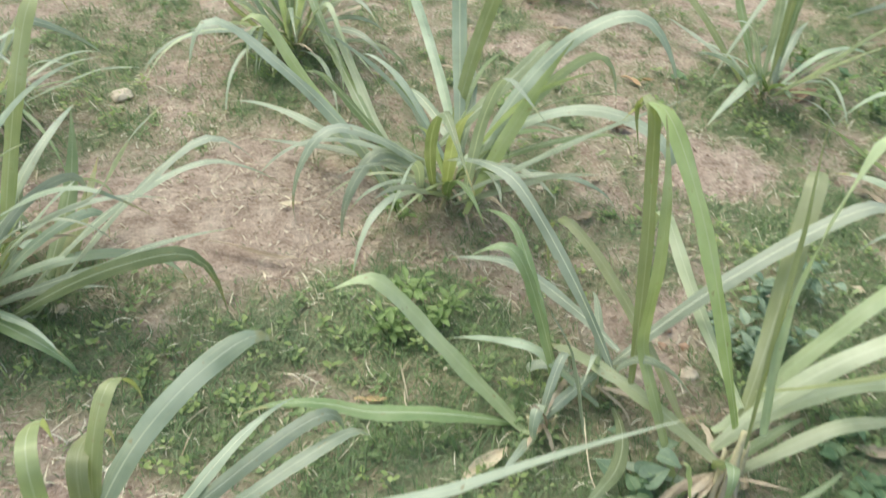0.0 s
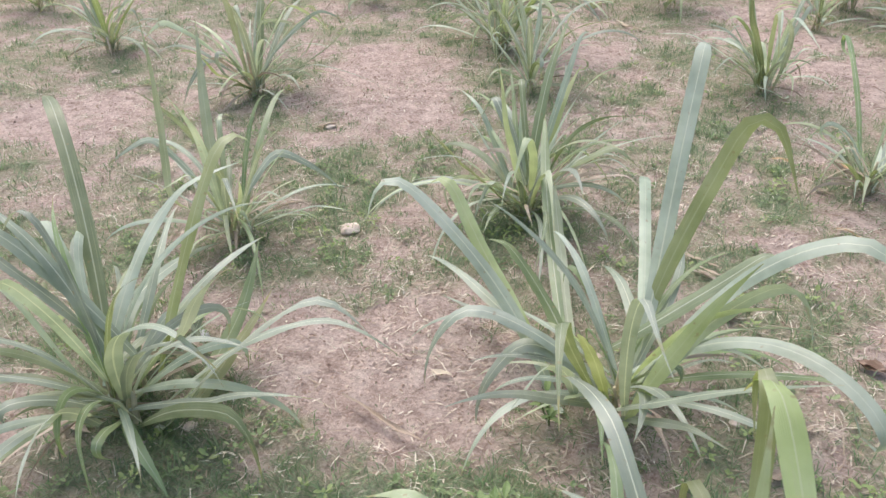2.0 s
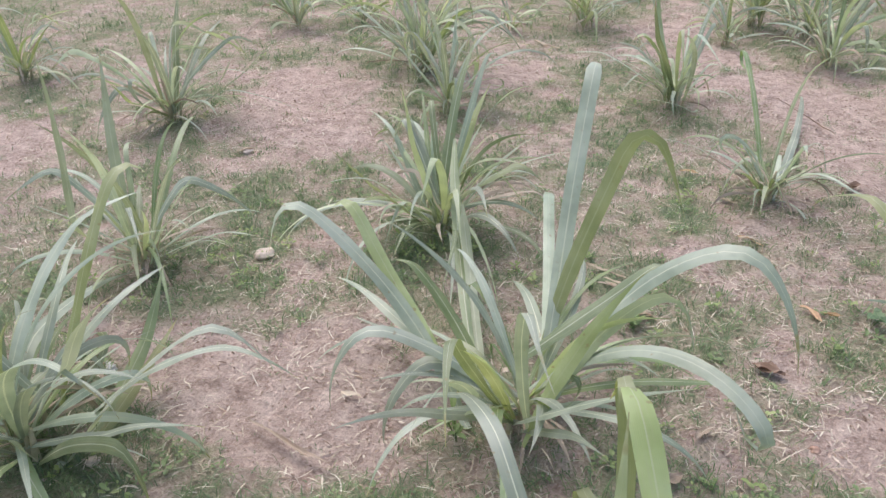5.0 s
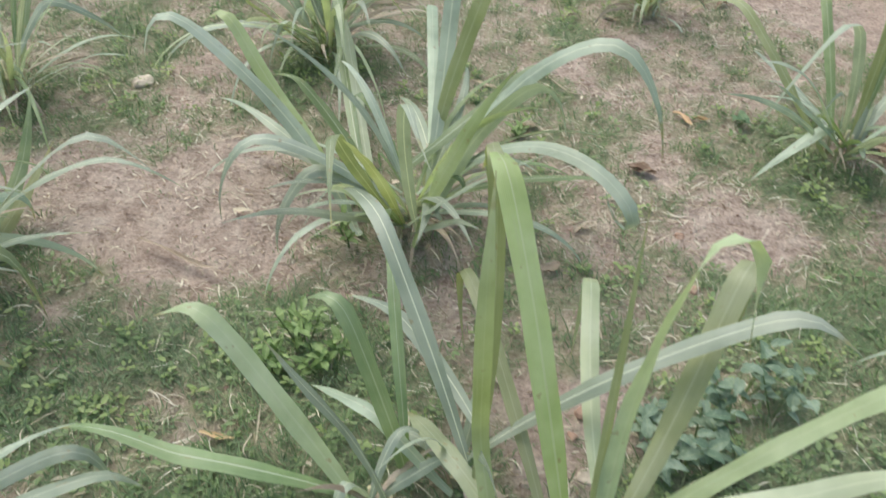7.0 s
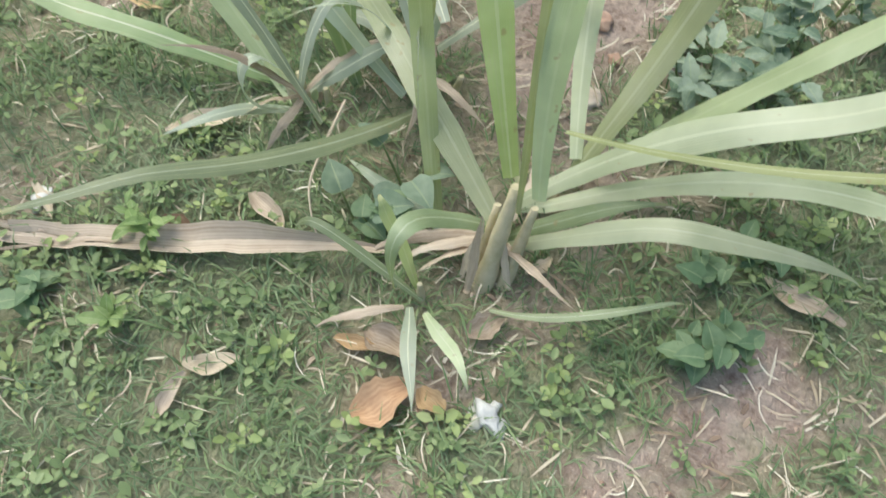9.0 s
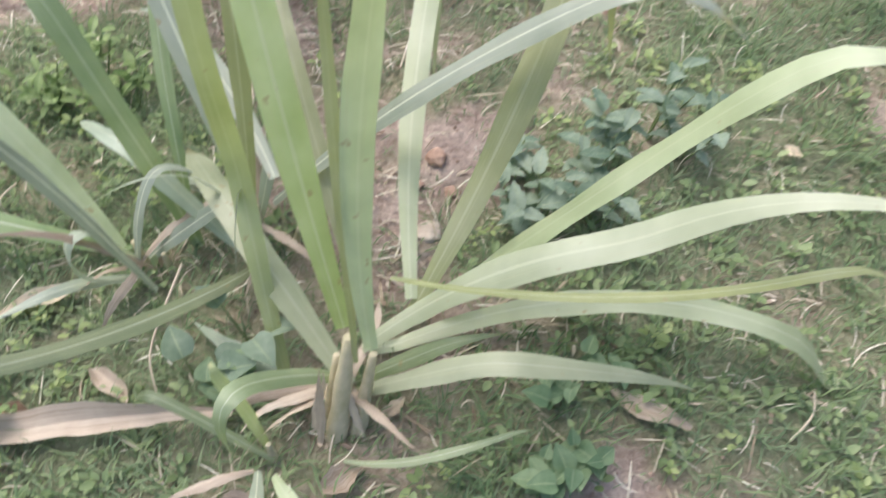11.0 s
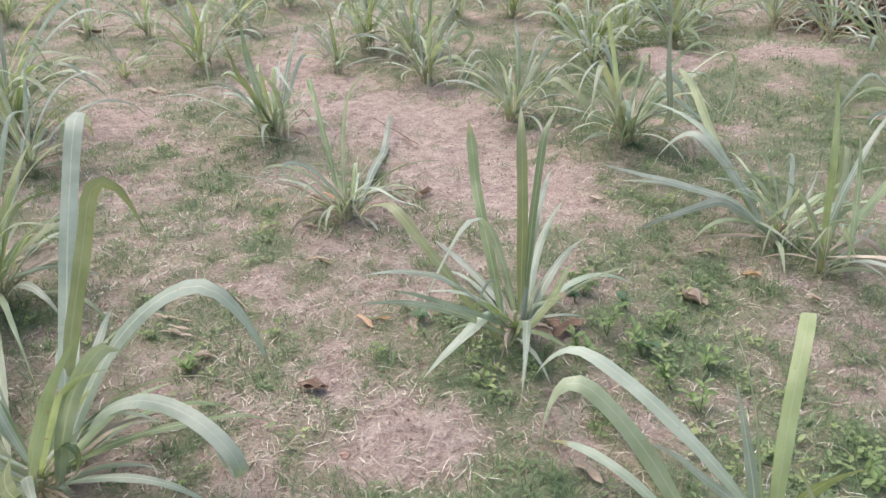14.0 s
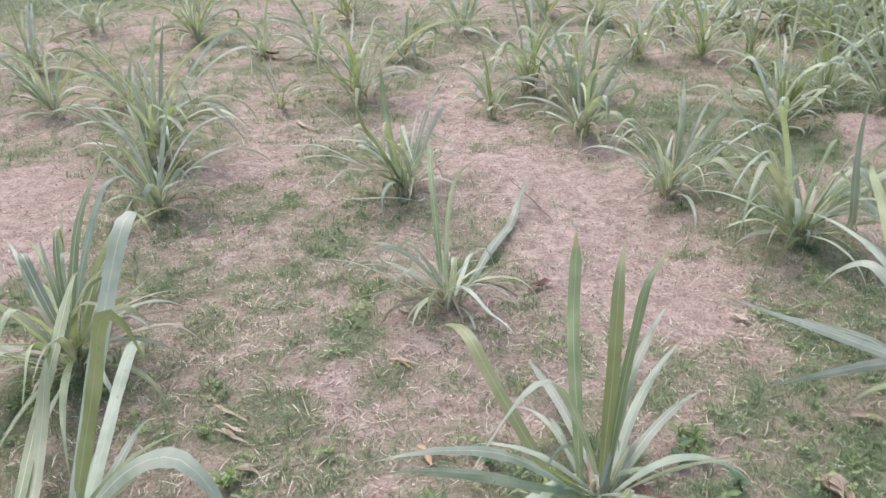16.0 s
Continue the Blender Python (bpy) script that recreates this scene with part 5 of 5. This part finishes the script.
def dead_leaf(x, y, az, length, width, mat, label):
    """A withered leaf: wavy, curled across and along, lying on the ground."""
    n, m = 14 if length > 0.2 else 9, 4
    curl, bend, ph = loose.uniform(0.5, 1.3), loose.uniform(-0.25, 0.25), loose.uniform(0, 6)
    co, si = math.cos(radians(az)), math.sin(radians(az))
    verts, uvs, faces = [], [], []
    for i in range(n + 1):
        s = i / n
        w = width * max(0.06, math.sin(math.pi * min(0.97, 0.06 + 0.92 * s)) ** 0.7) * loose.uniform(0.85, 1.12)
        for k in range(m + 1):
            u = k / m - 0.5
            a = (s - 0.5) * length
            b = u * w + bend * length * (s - 0.5) ** 2 + 0.1 * width * math.sin(5 * s + ph)
            px, py = x + a * co - b * si, y + a * si + b * co
            lift = (0.03 if length > 0.25 else 0.012) + curl * w * u * u * 1.6 + 0.12 * width * (1 + math.sin(9 * s + ph + 3 * u)) + (0.25 * width * max(0, s - 0.7) * 3 if curl > 0.9 else 0)
            verts.append((px, py, height_at(px, py) + lift))
            uvs.append((u + 0.5, s))
        if i:
            for k in range(m):
                q = (i - 1) * (m + 1) + k
                faces.append((q, q + 1, q + m + 2, q + m + 1))
    ob = mesh_object("dead_leaf", verts, faces, mat, uvs)
    tagged(ob, label, "dead leaf", "dead leaves on the ground")


def torn_leaf(x, y, az, length, width, mat, label):
    """A long withered cane leaf lying down: one half folded over the other along the midrib, kinked twice and torn into slivers at the thin end."""
    root = new("dead_leaf")
    root.location = (x, y, height_at(x, y))
    tagged(root, label, "dead leaf", "dead leaves on the ground")

    def strip(name, s0, s1, u0, u1, fold, wide, skew, text=""):
        n, m = 26, 5
        verts, uvs, faces = [], [], []
        for i in range(n + 1):
            f = i / n
            s = s0 + (s1 - s0) * f
            a = (s - 0.5) * length
            w = width * wide * min(1.0, 0.35 + 2.2 * s) * (1 - 0.5 * s) * (1.0 if s1 < 0.95 else max(0.08, 1 - f**5)) * loose.uniform(0.93, 1.06)
            kink = 0.022 * abs(s - 0.33) - 0.06 * max(0.0, s - 0.66)
            mid = length * (kink * 2 + skew * f * f)
            for k in range(m + 1):
                u = u0 + (u1 - u0) * k / m
                crease = fold * (0.6 + 0.4 * math.sin(7 * s + 1))
                across = u * w * (math.cos(2.4 * crease) if u < 0 else 1.0)
                over = abs(u) * w * math.sin(2.4 * crease) if u < 0 else 0.35 * u * u * w
                b = mid + across
                px, py = a * math.cos(az) - b * math.sin(az), a * math.sin(az) + b * math.cos(az)
                lift = 0.026 + over + 0.006 * math.sin(11 * s + 2 * u) + 0.012 * math.sin(4.5 * s + 0.6)
                verts.append((px, py, height_at(x + px, y + py) - root.location.z + max(0.01, lift)))
                uvs.append((u + 0.5, s))
            if i:
                for k in range(m):
                    q = (i - 1) * (m + 1) + k
                    faces.append((q, q + 1, q + m + 2, q + m + 1))
        ob = mesh_object(name, verts, faces, mat, uvs)
        ob.parent = root
        if text:
            tagged(ob, text)

    strip("blade", 0.0, 0.86, 0.0, 0.5, 0.0, 1.5, 0.0)
    strip("folded_half", 0.02, 0.8, -0.5, 0.0, 0.55, 1.5, 0.0, "paler half of the leaf folded over along the midrib")
    strip("sliver", 0.74, 1.0, 0.05, 0.4, 0.0, 0.9, 0.035)
    strip("sliver", 0.7, 0.97, -0.45, -0.02, 0.3, 1.0, -0.03)
    strip("sliver", 0.55, 0.93, 0.3, 0.55, 0.0, 0.7, 0.06)


def lump(name, x, y, r, mat, rough, flat, label, category):
    bm = bmesh.new()
    bmesh.ops.create_icosphere(bm, subdivisions=3, radius=r)
    off = Vector((x * 31, y * 17, r * 50))
    for v in bm.verts:
        d = noise.noise(v.co / r * 1.3 + off) + 0.5 * noise.noise(v.co / r * 3.1 + off)
        v.co *= 1 + rough * d
        v.co.z *= flat
    me = bpy.data.meshes.new(name)
    bm.to_mesh(me)
    bm.free()
    me.materials.append(mat)
    me.polygons.foreach_set("use_smooth", np.ones(len(me.polygons), bool))
    ob = new(name, me)
    ob.location = (x, y, height_at(x, y) + r * flat * 0.45)
    return tagged(ob, label, category)


def stone(x, y, r):
    lump("stone", x, y, r, STONE, 0.4, 0.42, "pale rounded stone half sunk in the soil", "stone")


RED_EARTH = plain_material("red_earth_clod", (0.36, 0.22, 0.165), (0.58, 0.41, 0.33), 45, 0.95)


def clod(x, y, r):
    lump("soil_clod", x, y, r, RED_EARTH, 0.5, 0.65, "crumbly reddish clod of dry earth", "clod")


def dry_stem(points):
    """A thin withered stem, bent and lying loose."""
    bm = bmesh.new()
    fine = []
    pts = [Vector(p) for p in points]
    for a, b, c, d in zip([pts[0]] + pts[:-2], pts[:-1], pts[1:], pts[2:] + [pts[-1]]):
        for i in range(6):
            s = i / 6
            fine.append(0.5 * (2 * b + (c - a) * s + (2 * a - 5 * b + 4 * c - d) * s * s + (3 * b - a - 3 * c + d) * s**3))
    fine.append(pts[-1])
    rings = []
    for i, p in enumerate(fine):
        way = (fine[min(i + 1, len(fine) - 1)] - fine[max(i - 1, 0)]).normalized()
        s1 = way.orthogonal().normalized()
        s2 = way.cross(s1)
        r = 0.0022 - 0.0012 * i / len(fine)
        rings.append([bm.verts.new(p + (s1 * math.cos(k * math.tau / 6) + s2 * math.sin(k * math.tau / 6)) * r) for k in range(6)])
    for a, b in zip(rings, rings[1:]):
        for k in range(6):
            bm.faces.new((a[k], a[(k + 1) % 6], b[(k + 1) % 6], b[k])).smooth = True
    me = bpy.data.meshes.new("dry_stem")
    bm.to_mesh(me)
    bm.free()
    me.materials.append(PALE)
    tagged(new("dry_stem", me), "thin pale withered stem leaning in the weeds", "dry stem")


def scrap(x, y, r):
    lump("scrap", x, y, r, SCRAP, 1.1, 0.7, "crumpled whitish scrap lying among the weeds", "litter")


def weed_leaf_mesh(kind, size):
    """One weed leaf, folded a little along its rib; toothed, heart-shaped or oblong."""
    n = 9
    verts, uvs, faces = [], [], []
    for i in range(n + 1):
        s = i / n
        if kind in ("heart", "round"):
            w = 0.42 * math.sin(math.pi * (0.12 + 0.88 * s) ** 0.75) + 0.03
        elif kind == "blue":
            w = (0.26 * math.sin(math.pi * (0.06 + 0.94 * s) ** 0.8) + 0.02) * (1.12 if i % 2 else 0.86)
        else:
            w = 0.19 * math.sin(math.pi * (0.05 + 0.95 * s) ** 1.3) + 0.025
        w = max(w, 0.008)
        for u in (-1, -0.5, 0, 0.5, 1):
            verts.append((s * size, u * w * size, size * (0.16 * abs(u) * w * 2 - 0.28 * s * s)))
            uvs.append((0.5 + 0.5 * u, s))
        if i:
            for k in range(4):
                q = (i - 1) * 5 + k
                faces.append((q, q + 1, q + 6, q + 5))
    me = bpy.data.meshes.new("leaf")
    me.from_pydata(verts, [], faces)
    me.materials.append(WEED_LEAF[kind])
    layer = me.uv_layers.new(name="UVMap")
    for loop in me.loops:
        layer.data[loop.index].uv = uvs[loop.vertex_index]
    me.polygons.foreach_set("use_smooth", np.ones(len(me.polygons), bool))
    return me


WEED_MESH = {kind: [weed_leaf_mesh(kind, s) for s in sizes] for kind, sizes in (("blue", (0.034, 0.046, 0.026)), ("heart", (0.028, 0.036, 0.02)), ("fresh", (0.03, 0.04, 0.024)), ("round", (0.05, 0.058, 0.042)))}
WEED_LABEL = {"blue": "weed with toothed blue-green leaves among the turf", "heart": "broad-leaved dark green weed low in the turf", "round": "weed with two or three large round grey-green leaves", "fresh": "leafy fresh green weed standing in the turf"}


def weed(x, y, h, kind):
    """A small weed: a few stems and separate leaves."""
    z = height_at(x, y)
    root = new("weed")
    root.location = (x, y, z)
    tagged(root, WEED_LABEL[kind], "weed", "broad-leaved weeds")
    for st in range(3):
        a = loose.uniform(0, math.tau)
        top = Vector((math.cos(a) * h * 0.45, math.sin(a) * h * 0.45, h * loose.uniform(0.7, 1.1)))
        stem = new("stem", stalk_mesh((0, 0, -0.01), top, 0.0022, 0.0012, st))
        stem.data.materials[0] = STEM
        stem.parent = root
        many = {"heart": 3, "round": 1}.get(kind, 6)
        for k in range(many):
            s = 0.3 + 0.7 * (k + 1) / many
            p = top * min(1, s)
            leaf = new("leaf", loose.choice(WEED_MESH[kind]))
            leaf.parent = root
            leaf.matrix_local = Matrix.Translation(p) @ Euler((loose.uniform(-0.3, 0.3), loose.uniform(-0.75, 0.15) - (0.35 if kind == "fresh" else 0), k * 2.4 + a + loose.uniform(-0.4, 0.4))).to_matrix().to_4x4()


def straw_heap(x, y, long, wide, high, az):
    """A low heap of cut dry cane trash."""
    co, si = math.cos(radians(az)), math.sin(radians(az))
    n = int(11000 * long * wide * high ** 0.7)
    r, a = np.sqrt(rng.random(n)), rng.uniform(0, 2 * np.pi, n)
    u, v = r * np.cos(a), r * np.sin(a)
    px, py = x + u * long / 2 * co - v * wide / 2 * si, y + u * long / 2 * si + v * wide / 2 * co
    top = high * np.clip(1 - r**2, 0, 1) * (0.75 + 0.5 * fbm(px, py, 3, 61, 3))
    ob = strips("cane_trash_heap", px, py, rng.uniform(0.15, 0.5, n) * (1 if high > 0.1 else 0.35), rng.uniform(0.008, 0.025, n) * (1 if high > 0.1 else 0.7), rng.uniform(-0.15, 0.35, n), rng.uniform(0, 0.5, n), top * rng.random(n) ** 0.35 + 0.01, HEAP,
                "low heap of brown dry cane leaves at the field edge", "dry trash")


HEAP = island_material("heap_dry_leaf", [(0.1, (0.28, 0.21, 0.16)), (0.5, (0.46, 0.37, 0.3)), (0.9, (0.66, 0.57, 0.48))], 0.1, 0.8)
straw_heap(4.6, 6.6, 1.4, 1.1, 0.32, 10)
dead_leaf(0.60, 2.41, -51, 0.095, 0.022, ORANGE, "curled orange-brown dead leaf on thin turf")
dead_leaf(0.66, 2.42, 5, 0.062, 0.016, TAN, "small tan dead leaf lying on the turf")
dead_leaf(-0.60, 1.64, -2, 0.062, 0.018, PALE, "bleached pale dead leaf lying on the soil")
dead_leaf(0.11, 2.27, 25, 0.068, 0.014, PALE, "bleached pale dead leaf lying on the soil")
dead_leaf(0.81, 3.42, 42, 0.107, 0.030, BROWN, "dark brown withered leaf lying on the ground")
dead_leaf(0.47, 2.09, 1, 0.071, 0.035, BROWN, "dark brown withered leaf lying on the ground")
dead_leaf(0.31, 1.78, 52, 0.057, 0.020, DRY, "dry straw-coloured cane leaf lying on the ground")
dead_leaf(0.25, 1.59, 39, 0.059, 0.030, DRY, "dry straw-coloured cane leaf lying on the ground")
dead_leaf(0.01, 2.41, -12, 0.094, 0.012, PALE, "bleached pale dead leaf lying on the soil")
dead_leaf(-0.66, 1.41, -14, 0.270, 0.015, DRY, "dry straw-coloured cane leaf lying on the ground")
torn_leaf(-0.125, 0.55, radians(-163), 0.67, 0.036, DRY, "long dry straw-coloured cane leaf, folded and torn, lying on the ground")
dead_leaf(-0.14, 0.75, 37, 0.126, 0.030, PALE, "bleached pale dead leaf lying on the soil")
dead_leaf(0.21, 0.51, -1, 0.065, 0.020, TAN, "small tan dead leaf lying on the turf")
dead_leaf(0.25, 0.52, -18, 0.072, 0.040, DRY, "dry straw-coloured cane leaf lying on the ground")
dead_leaf(0.36, 0.59, 50, 0.060, 0.035, DRY, "dry straw-coloured cane leaf lying on the ground")
dead_leaf(0.27, 0.45, 44, 0.083, 0.055, ORANGE, "curled orange-brown dead leaf on thin turf")
dead_leaf(0.33, 0.47, -30, 0.045, 0.030, TAN, "small tan dead leaf lying on the turf")
dead_leaf(0.01, 0.36, 83, 0.072, 0.020, DRY, "dry straw-coloured cane leaf lying on the ground")
dead_leaf(0.04, 0.42, 25, 0.074, 0.030, PALE, "bleached pale dead leaf lying on the soil")
dead_leaf(-0.10, 0.58, 5, 0.052, 0.030, BROWN, "dark brown withered leaf lying on the ground")
dead_leaf(0.01, 0.65, -29, 0.079, 0.030, DRY, "dry straw-coloured cane leaf lying on the ground")
dead_leaf(-0.27, 0.34, -34, 0.083, 0.030, DRY, "dry straw-coloured cane leaf lying on the ground")
dead_leaf(-0.37, 0.93, 0, 0.078, 0.014, TAN, "small tan dead leaf lying on the turf")
dead_leaf(-0.30, 0.55, -37, 0.074, 0.016, PALE, "bleached pale dead leaf lying on the soil")
dead_leaf(0.74, 0.77, -20, 0.119, 0.030, DRY, "dry straw-coloured cane leaf lying on the ground")
dead_leaf(0.40, 0.70, 53, 0.045, 0.020, PALE, "bleached pale dead leaf lying on the soil")
dead_leaf(0.18, 1.20, -18, 0.055, 0.020, PALE, "bleached pale dead leaf lying on the soil")
dead_leaf(0.94, 1.28, -36, 0.034, 0.018, PALE, "bleached pale dead leaf lying on the soil")
dead_leaf(0.01, 2.38, -14, 0.132, 0.012, DRY, "dry straw-coloured cane leaf lying on the ground")
dead_leaf(0.34, 3.15, -26, 0.077, 0.014, PALE, "bleached pale dead leaf lying on the soil")
dead_leaf(0.42, 2.82, 11, 0.068, 0.014, PALE, "bleached pale dead leaf lying on the soil")
dead_leaf(1.96, 2.66, -34, 0.065, 0.030, TAN, "small tan dead leaf lying on the turf")
dead_leaf(1.72, 2.53, -59, 0.104, 0.045, DRY, "dry straw-coloured cane leaf lying on the ground")
dead_leaf(0.47, 2.08, -14, 0.089, 0.035, BROWN, "dark brown withered leaf lying on the ground")
dead_leaf(1.19, 1.71, -56, 0.103, 0.030, DRY, "dry straw-coloured cane leaf lying on the ground")
dead_leaf(1.25, 1.34, -51, 0.069, 0.030, DRY, "dry straw-coloured cane leaf lying on the ground")
dead_leaf(1.19, 2.38, -42, 0.106, 0.050, BROWN, "dark brown withered leaf lying on the ground")
dead_leaf(1.25, 2.33, 36, 0.128, 0.050, BROWN, "dark brown withered leaf lying on the ground")
dead_leaf(-0.04, 2.48, -23, 0.156, 0.012, PALE, "bleached pale dead leaf lying on the soil")
dead_leaf(0.42, 2.82, 1, 0.102, 0.012, PALE, "bleached pale dead leaf lying on the soil")
dead_leaf(0.18, 3.37, -6, 0.078, 0.014, TAN, "small tan dead leaf lying on the turf")
dead_leaf(1.54, 4.26, 47, 0.079, 0.020, PALE, "bleached pale dead leaf lying on the soil")
dead_leaf(-0.79, 5.01, -34, 0.235, 0.020, PALE, "bleached pale dead leaf lying on the soil")
dead_leaf(-1.74, 6.52, -28, 0.374, 0.060, BROWN, "dark brown withered leaf lying on the ground")
dead_leaf(1.86, 2.85, -4, 0.093, 0.030, DRY, "dry straw-coloured cane leaf lying on the ground")
dead_leaf(0.69, 4.17, -57, 0.478, 0.008, BROWN, "dark brown withered leaf lying on the ground")
dead_leaf(2.12, 2.51, -39, 0.050, 0.016, PALE, "bleached pale dead leaf lying on the soil")
dead_leaf(1.70, 2.52, -60, 0.089, 0.050, DRY, "dry straw-coloured cane leaf lying on the ground")
dead_leaf(1.96, 2.65, -43, 0.053, 0.030, TAN, "small tan dead leaf lying on the turf")
dead_leaf(2.12, 2.50, -19, 0.055, 0.020, PALE, "bleached pale dead leaf lying on the soil")
dead_leaf(-1.27, 1.49, -11, 0.070, 0.020, DRY, "dry straw-coloured cane leaf lying on the ground")
dead_leaf(-1.38, 1.12, -3, 0.097, 0.030, DRY, "dry straw-coloured cane leaf lying on the ground")
dead_leaf(0.41, 3.38, -42, 0.125, 0.020, ORANGE, "curled orange-brown dead leaf on thin turf")
dead_leaf(1.54, 3.33, -30, 0.084, 0.030, DRY, "dry straw-coloured cane leaf lying on the ground")
dead_leaf(1.71, 2.52, -73, 0.096, 0.030, BROWN, "dark brown withered leaf lying on the ground")
dead_leaf(0.12, 2.27, -20, 0.070, 0.016, PALE, "bleached pale dead leaf lying on the soil")
dead_leaf(0.00, 2.39, -18, 0.061, 0.014, PALE, "bleached pale dead leaf lying on the soil")
dead_leaf(0.42, 2.81, -28, 0.100, 0.014, TAN, "small tan dead leaf lying on the turf")
dead_leaf(0.11, 2.26, -2, 0.049, 0.014, PALE, "bleached pale dead leaf lying on the soil")
dead_leaf(-1.72, 2.99, 37, 0.096, 0.020, PALE, "bleached pale dead leaf lying on the soil")
stone(-1.20, 2.24, .035)
stone(-1.71, 3.00, .028)
stone(-1.11, 1.23, .018)
stone(0.33, 3.17, .015)
stone(0.38, 1.00, .02)
stone(-3.16, 3.25, .02)
stone(0.15, 1.75, .014)
stone(0.41, 2.83, .018)
stone(-0.23, 1.89, .012)
scrap(-1.31, 1.55, 0.017)
scrap(0.40, 0.48, 0.02)
scrap(-0.31, 0.55, 0.014)
weed(0.70, 1.28, .13, "blue")
weed(0.66, 1.20, .11, "blue")
weed(0.76, 1.24, .12, "blue")
weed(0.59, 1.13, .12, "blue")
weed(0.55, 1.06, .09, "blue")
weed(0.48, 1.14, .07, "blue")
weed(0.63, 1.08, .09, "blue")
weed(0.51, 1.05, .08, "blue")
weed(0.18, 0.75, .08, "round")
weed(0.14, 0.67, .07, "round")
weed(0.18, 0.67, .06, "heart")
weed(0.62, 0.65, .06, "heart")
weed(0.61, 0.76, .05, "heart")
weed(-0.29, 1.21, .10, "fresh")
weed(-0.22, 1.14, .08, "fresh")
weed(-0.32, 1.13, .07, "fresh")
weed(-0.27, 1.20, .09, "fresh")
weed(-0.19, 1.16, .08, "fresh")
weed(-0.14, 0.55, .06, "fresh")
weed(-0.33, 1.13, .08, "fresh")
weed(0.67, 0.82, .05, "heart")
weed(-0.25, 0.42, .05, "heart")
weed(-0.12, 0.42, .05, "fresh")
weed(1.50, 2.05, .09, "fresh")
weed(1.55, 1.95, .08, "fresh")
weed(1.85, 1.64, .1, "fresh")
weed(1.35, 2.58, .08, "fresh")
weed(1.45, 2.19, .05, "heart")
weed(1.31, 2.53, .06, "heart")
weed(0.67, 0.69, .06, "heart")
weed(0.63, 0.65, .05, "heart")
weed(0.09, 2.20, .04, "fresh")
weed(0.77, 2.42, .06, "heart")
weed(1.37, 2.32, .1, "fresh")
weed(1.45, 2.20, .09, "fresh")
weed(1.27, 2.20, .08, "fresh")
weed(1.58, 2.35, .07, "fresh")
weed(1.47, 2.46, .06, "heart")
weed(1.64, 2.13, .07, "fresh")
weed(-0.28, 1.58, .07, "fresh")
weed(1.32, 2.60, .08, "fresh")
dry_stem(((0.069, 0.812, 0.100), (0.064, 0.703, 0.070), (0.078, 0.658, 0.050), (0.104, 0.622, 0.015)))
dry_stem(((0.929, 0.769, 0.012), (0.952, 0.803, 0.030), (0.954, 0.839, 0.035)))
dry_stem(((-0.297, 0.943, 0.030), (-0.295, 0.897, 0.040), (-0.269, 0.881, 0.015)))
dry_stem(((0.145, 2.610, 0.012), (0.227, 2.488, 0.030), (0.290, 2.479, 0.035), (0.271, 2.563, 0.020), (0.214, 2.606, 0.012)))
clod(0.36, 1.15, 0.017)
clod(0.40, 1.09, 0.013)
clod(1.20, 1.39, 0.018)
clod(0.34, 1.09, 0.011)
clod(0.61, 1.61, 0.014)
clod(0.58, 1.82, 0.013)
clod(1.24, 1.35, 0.013)
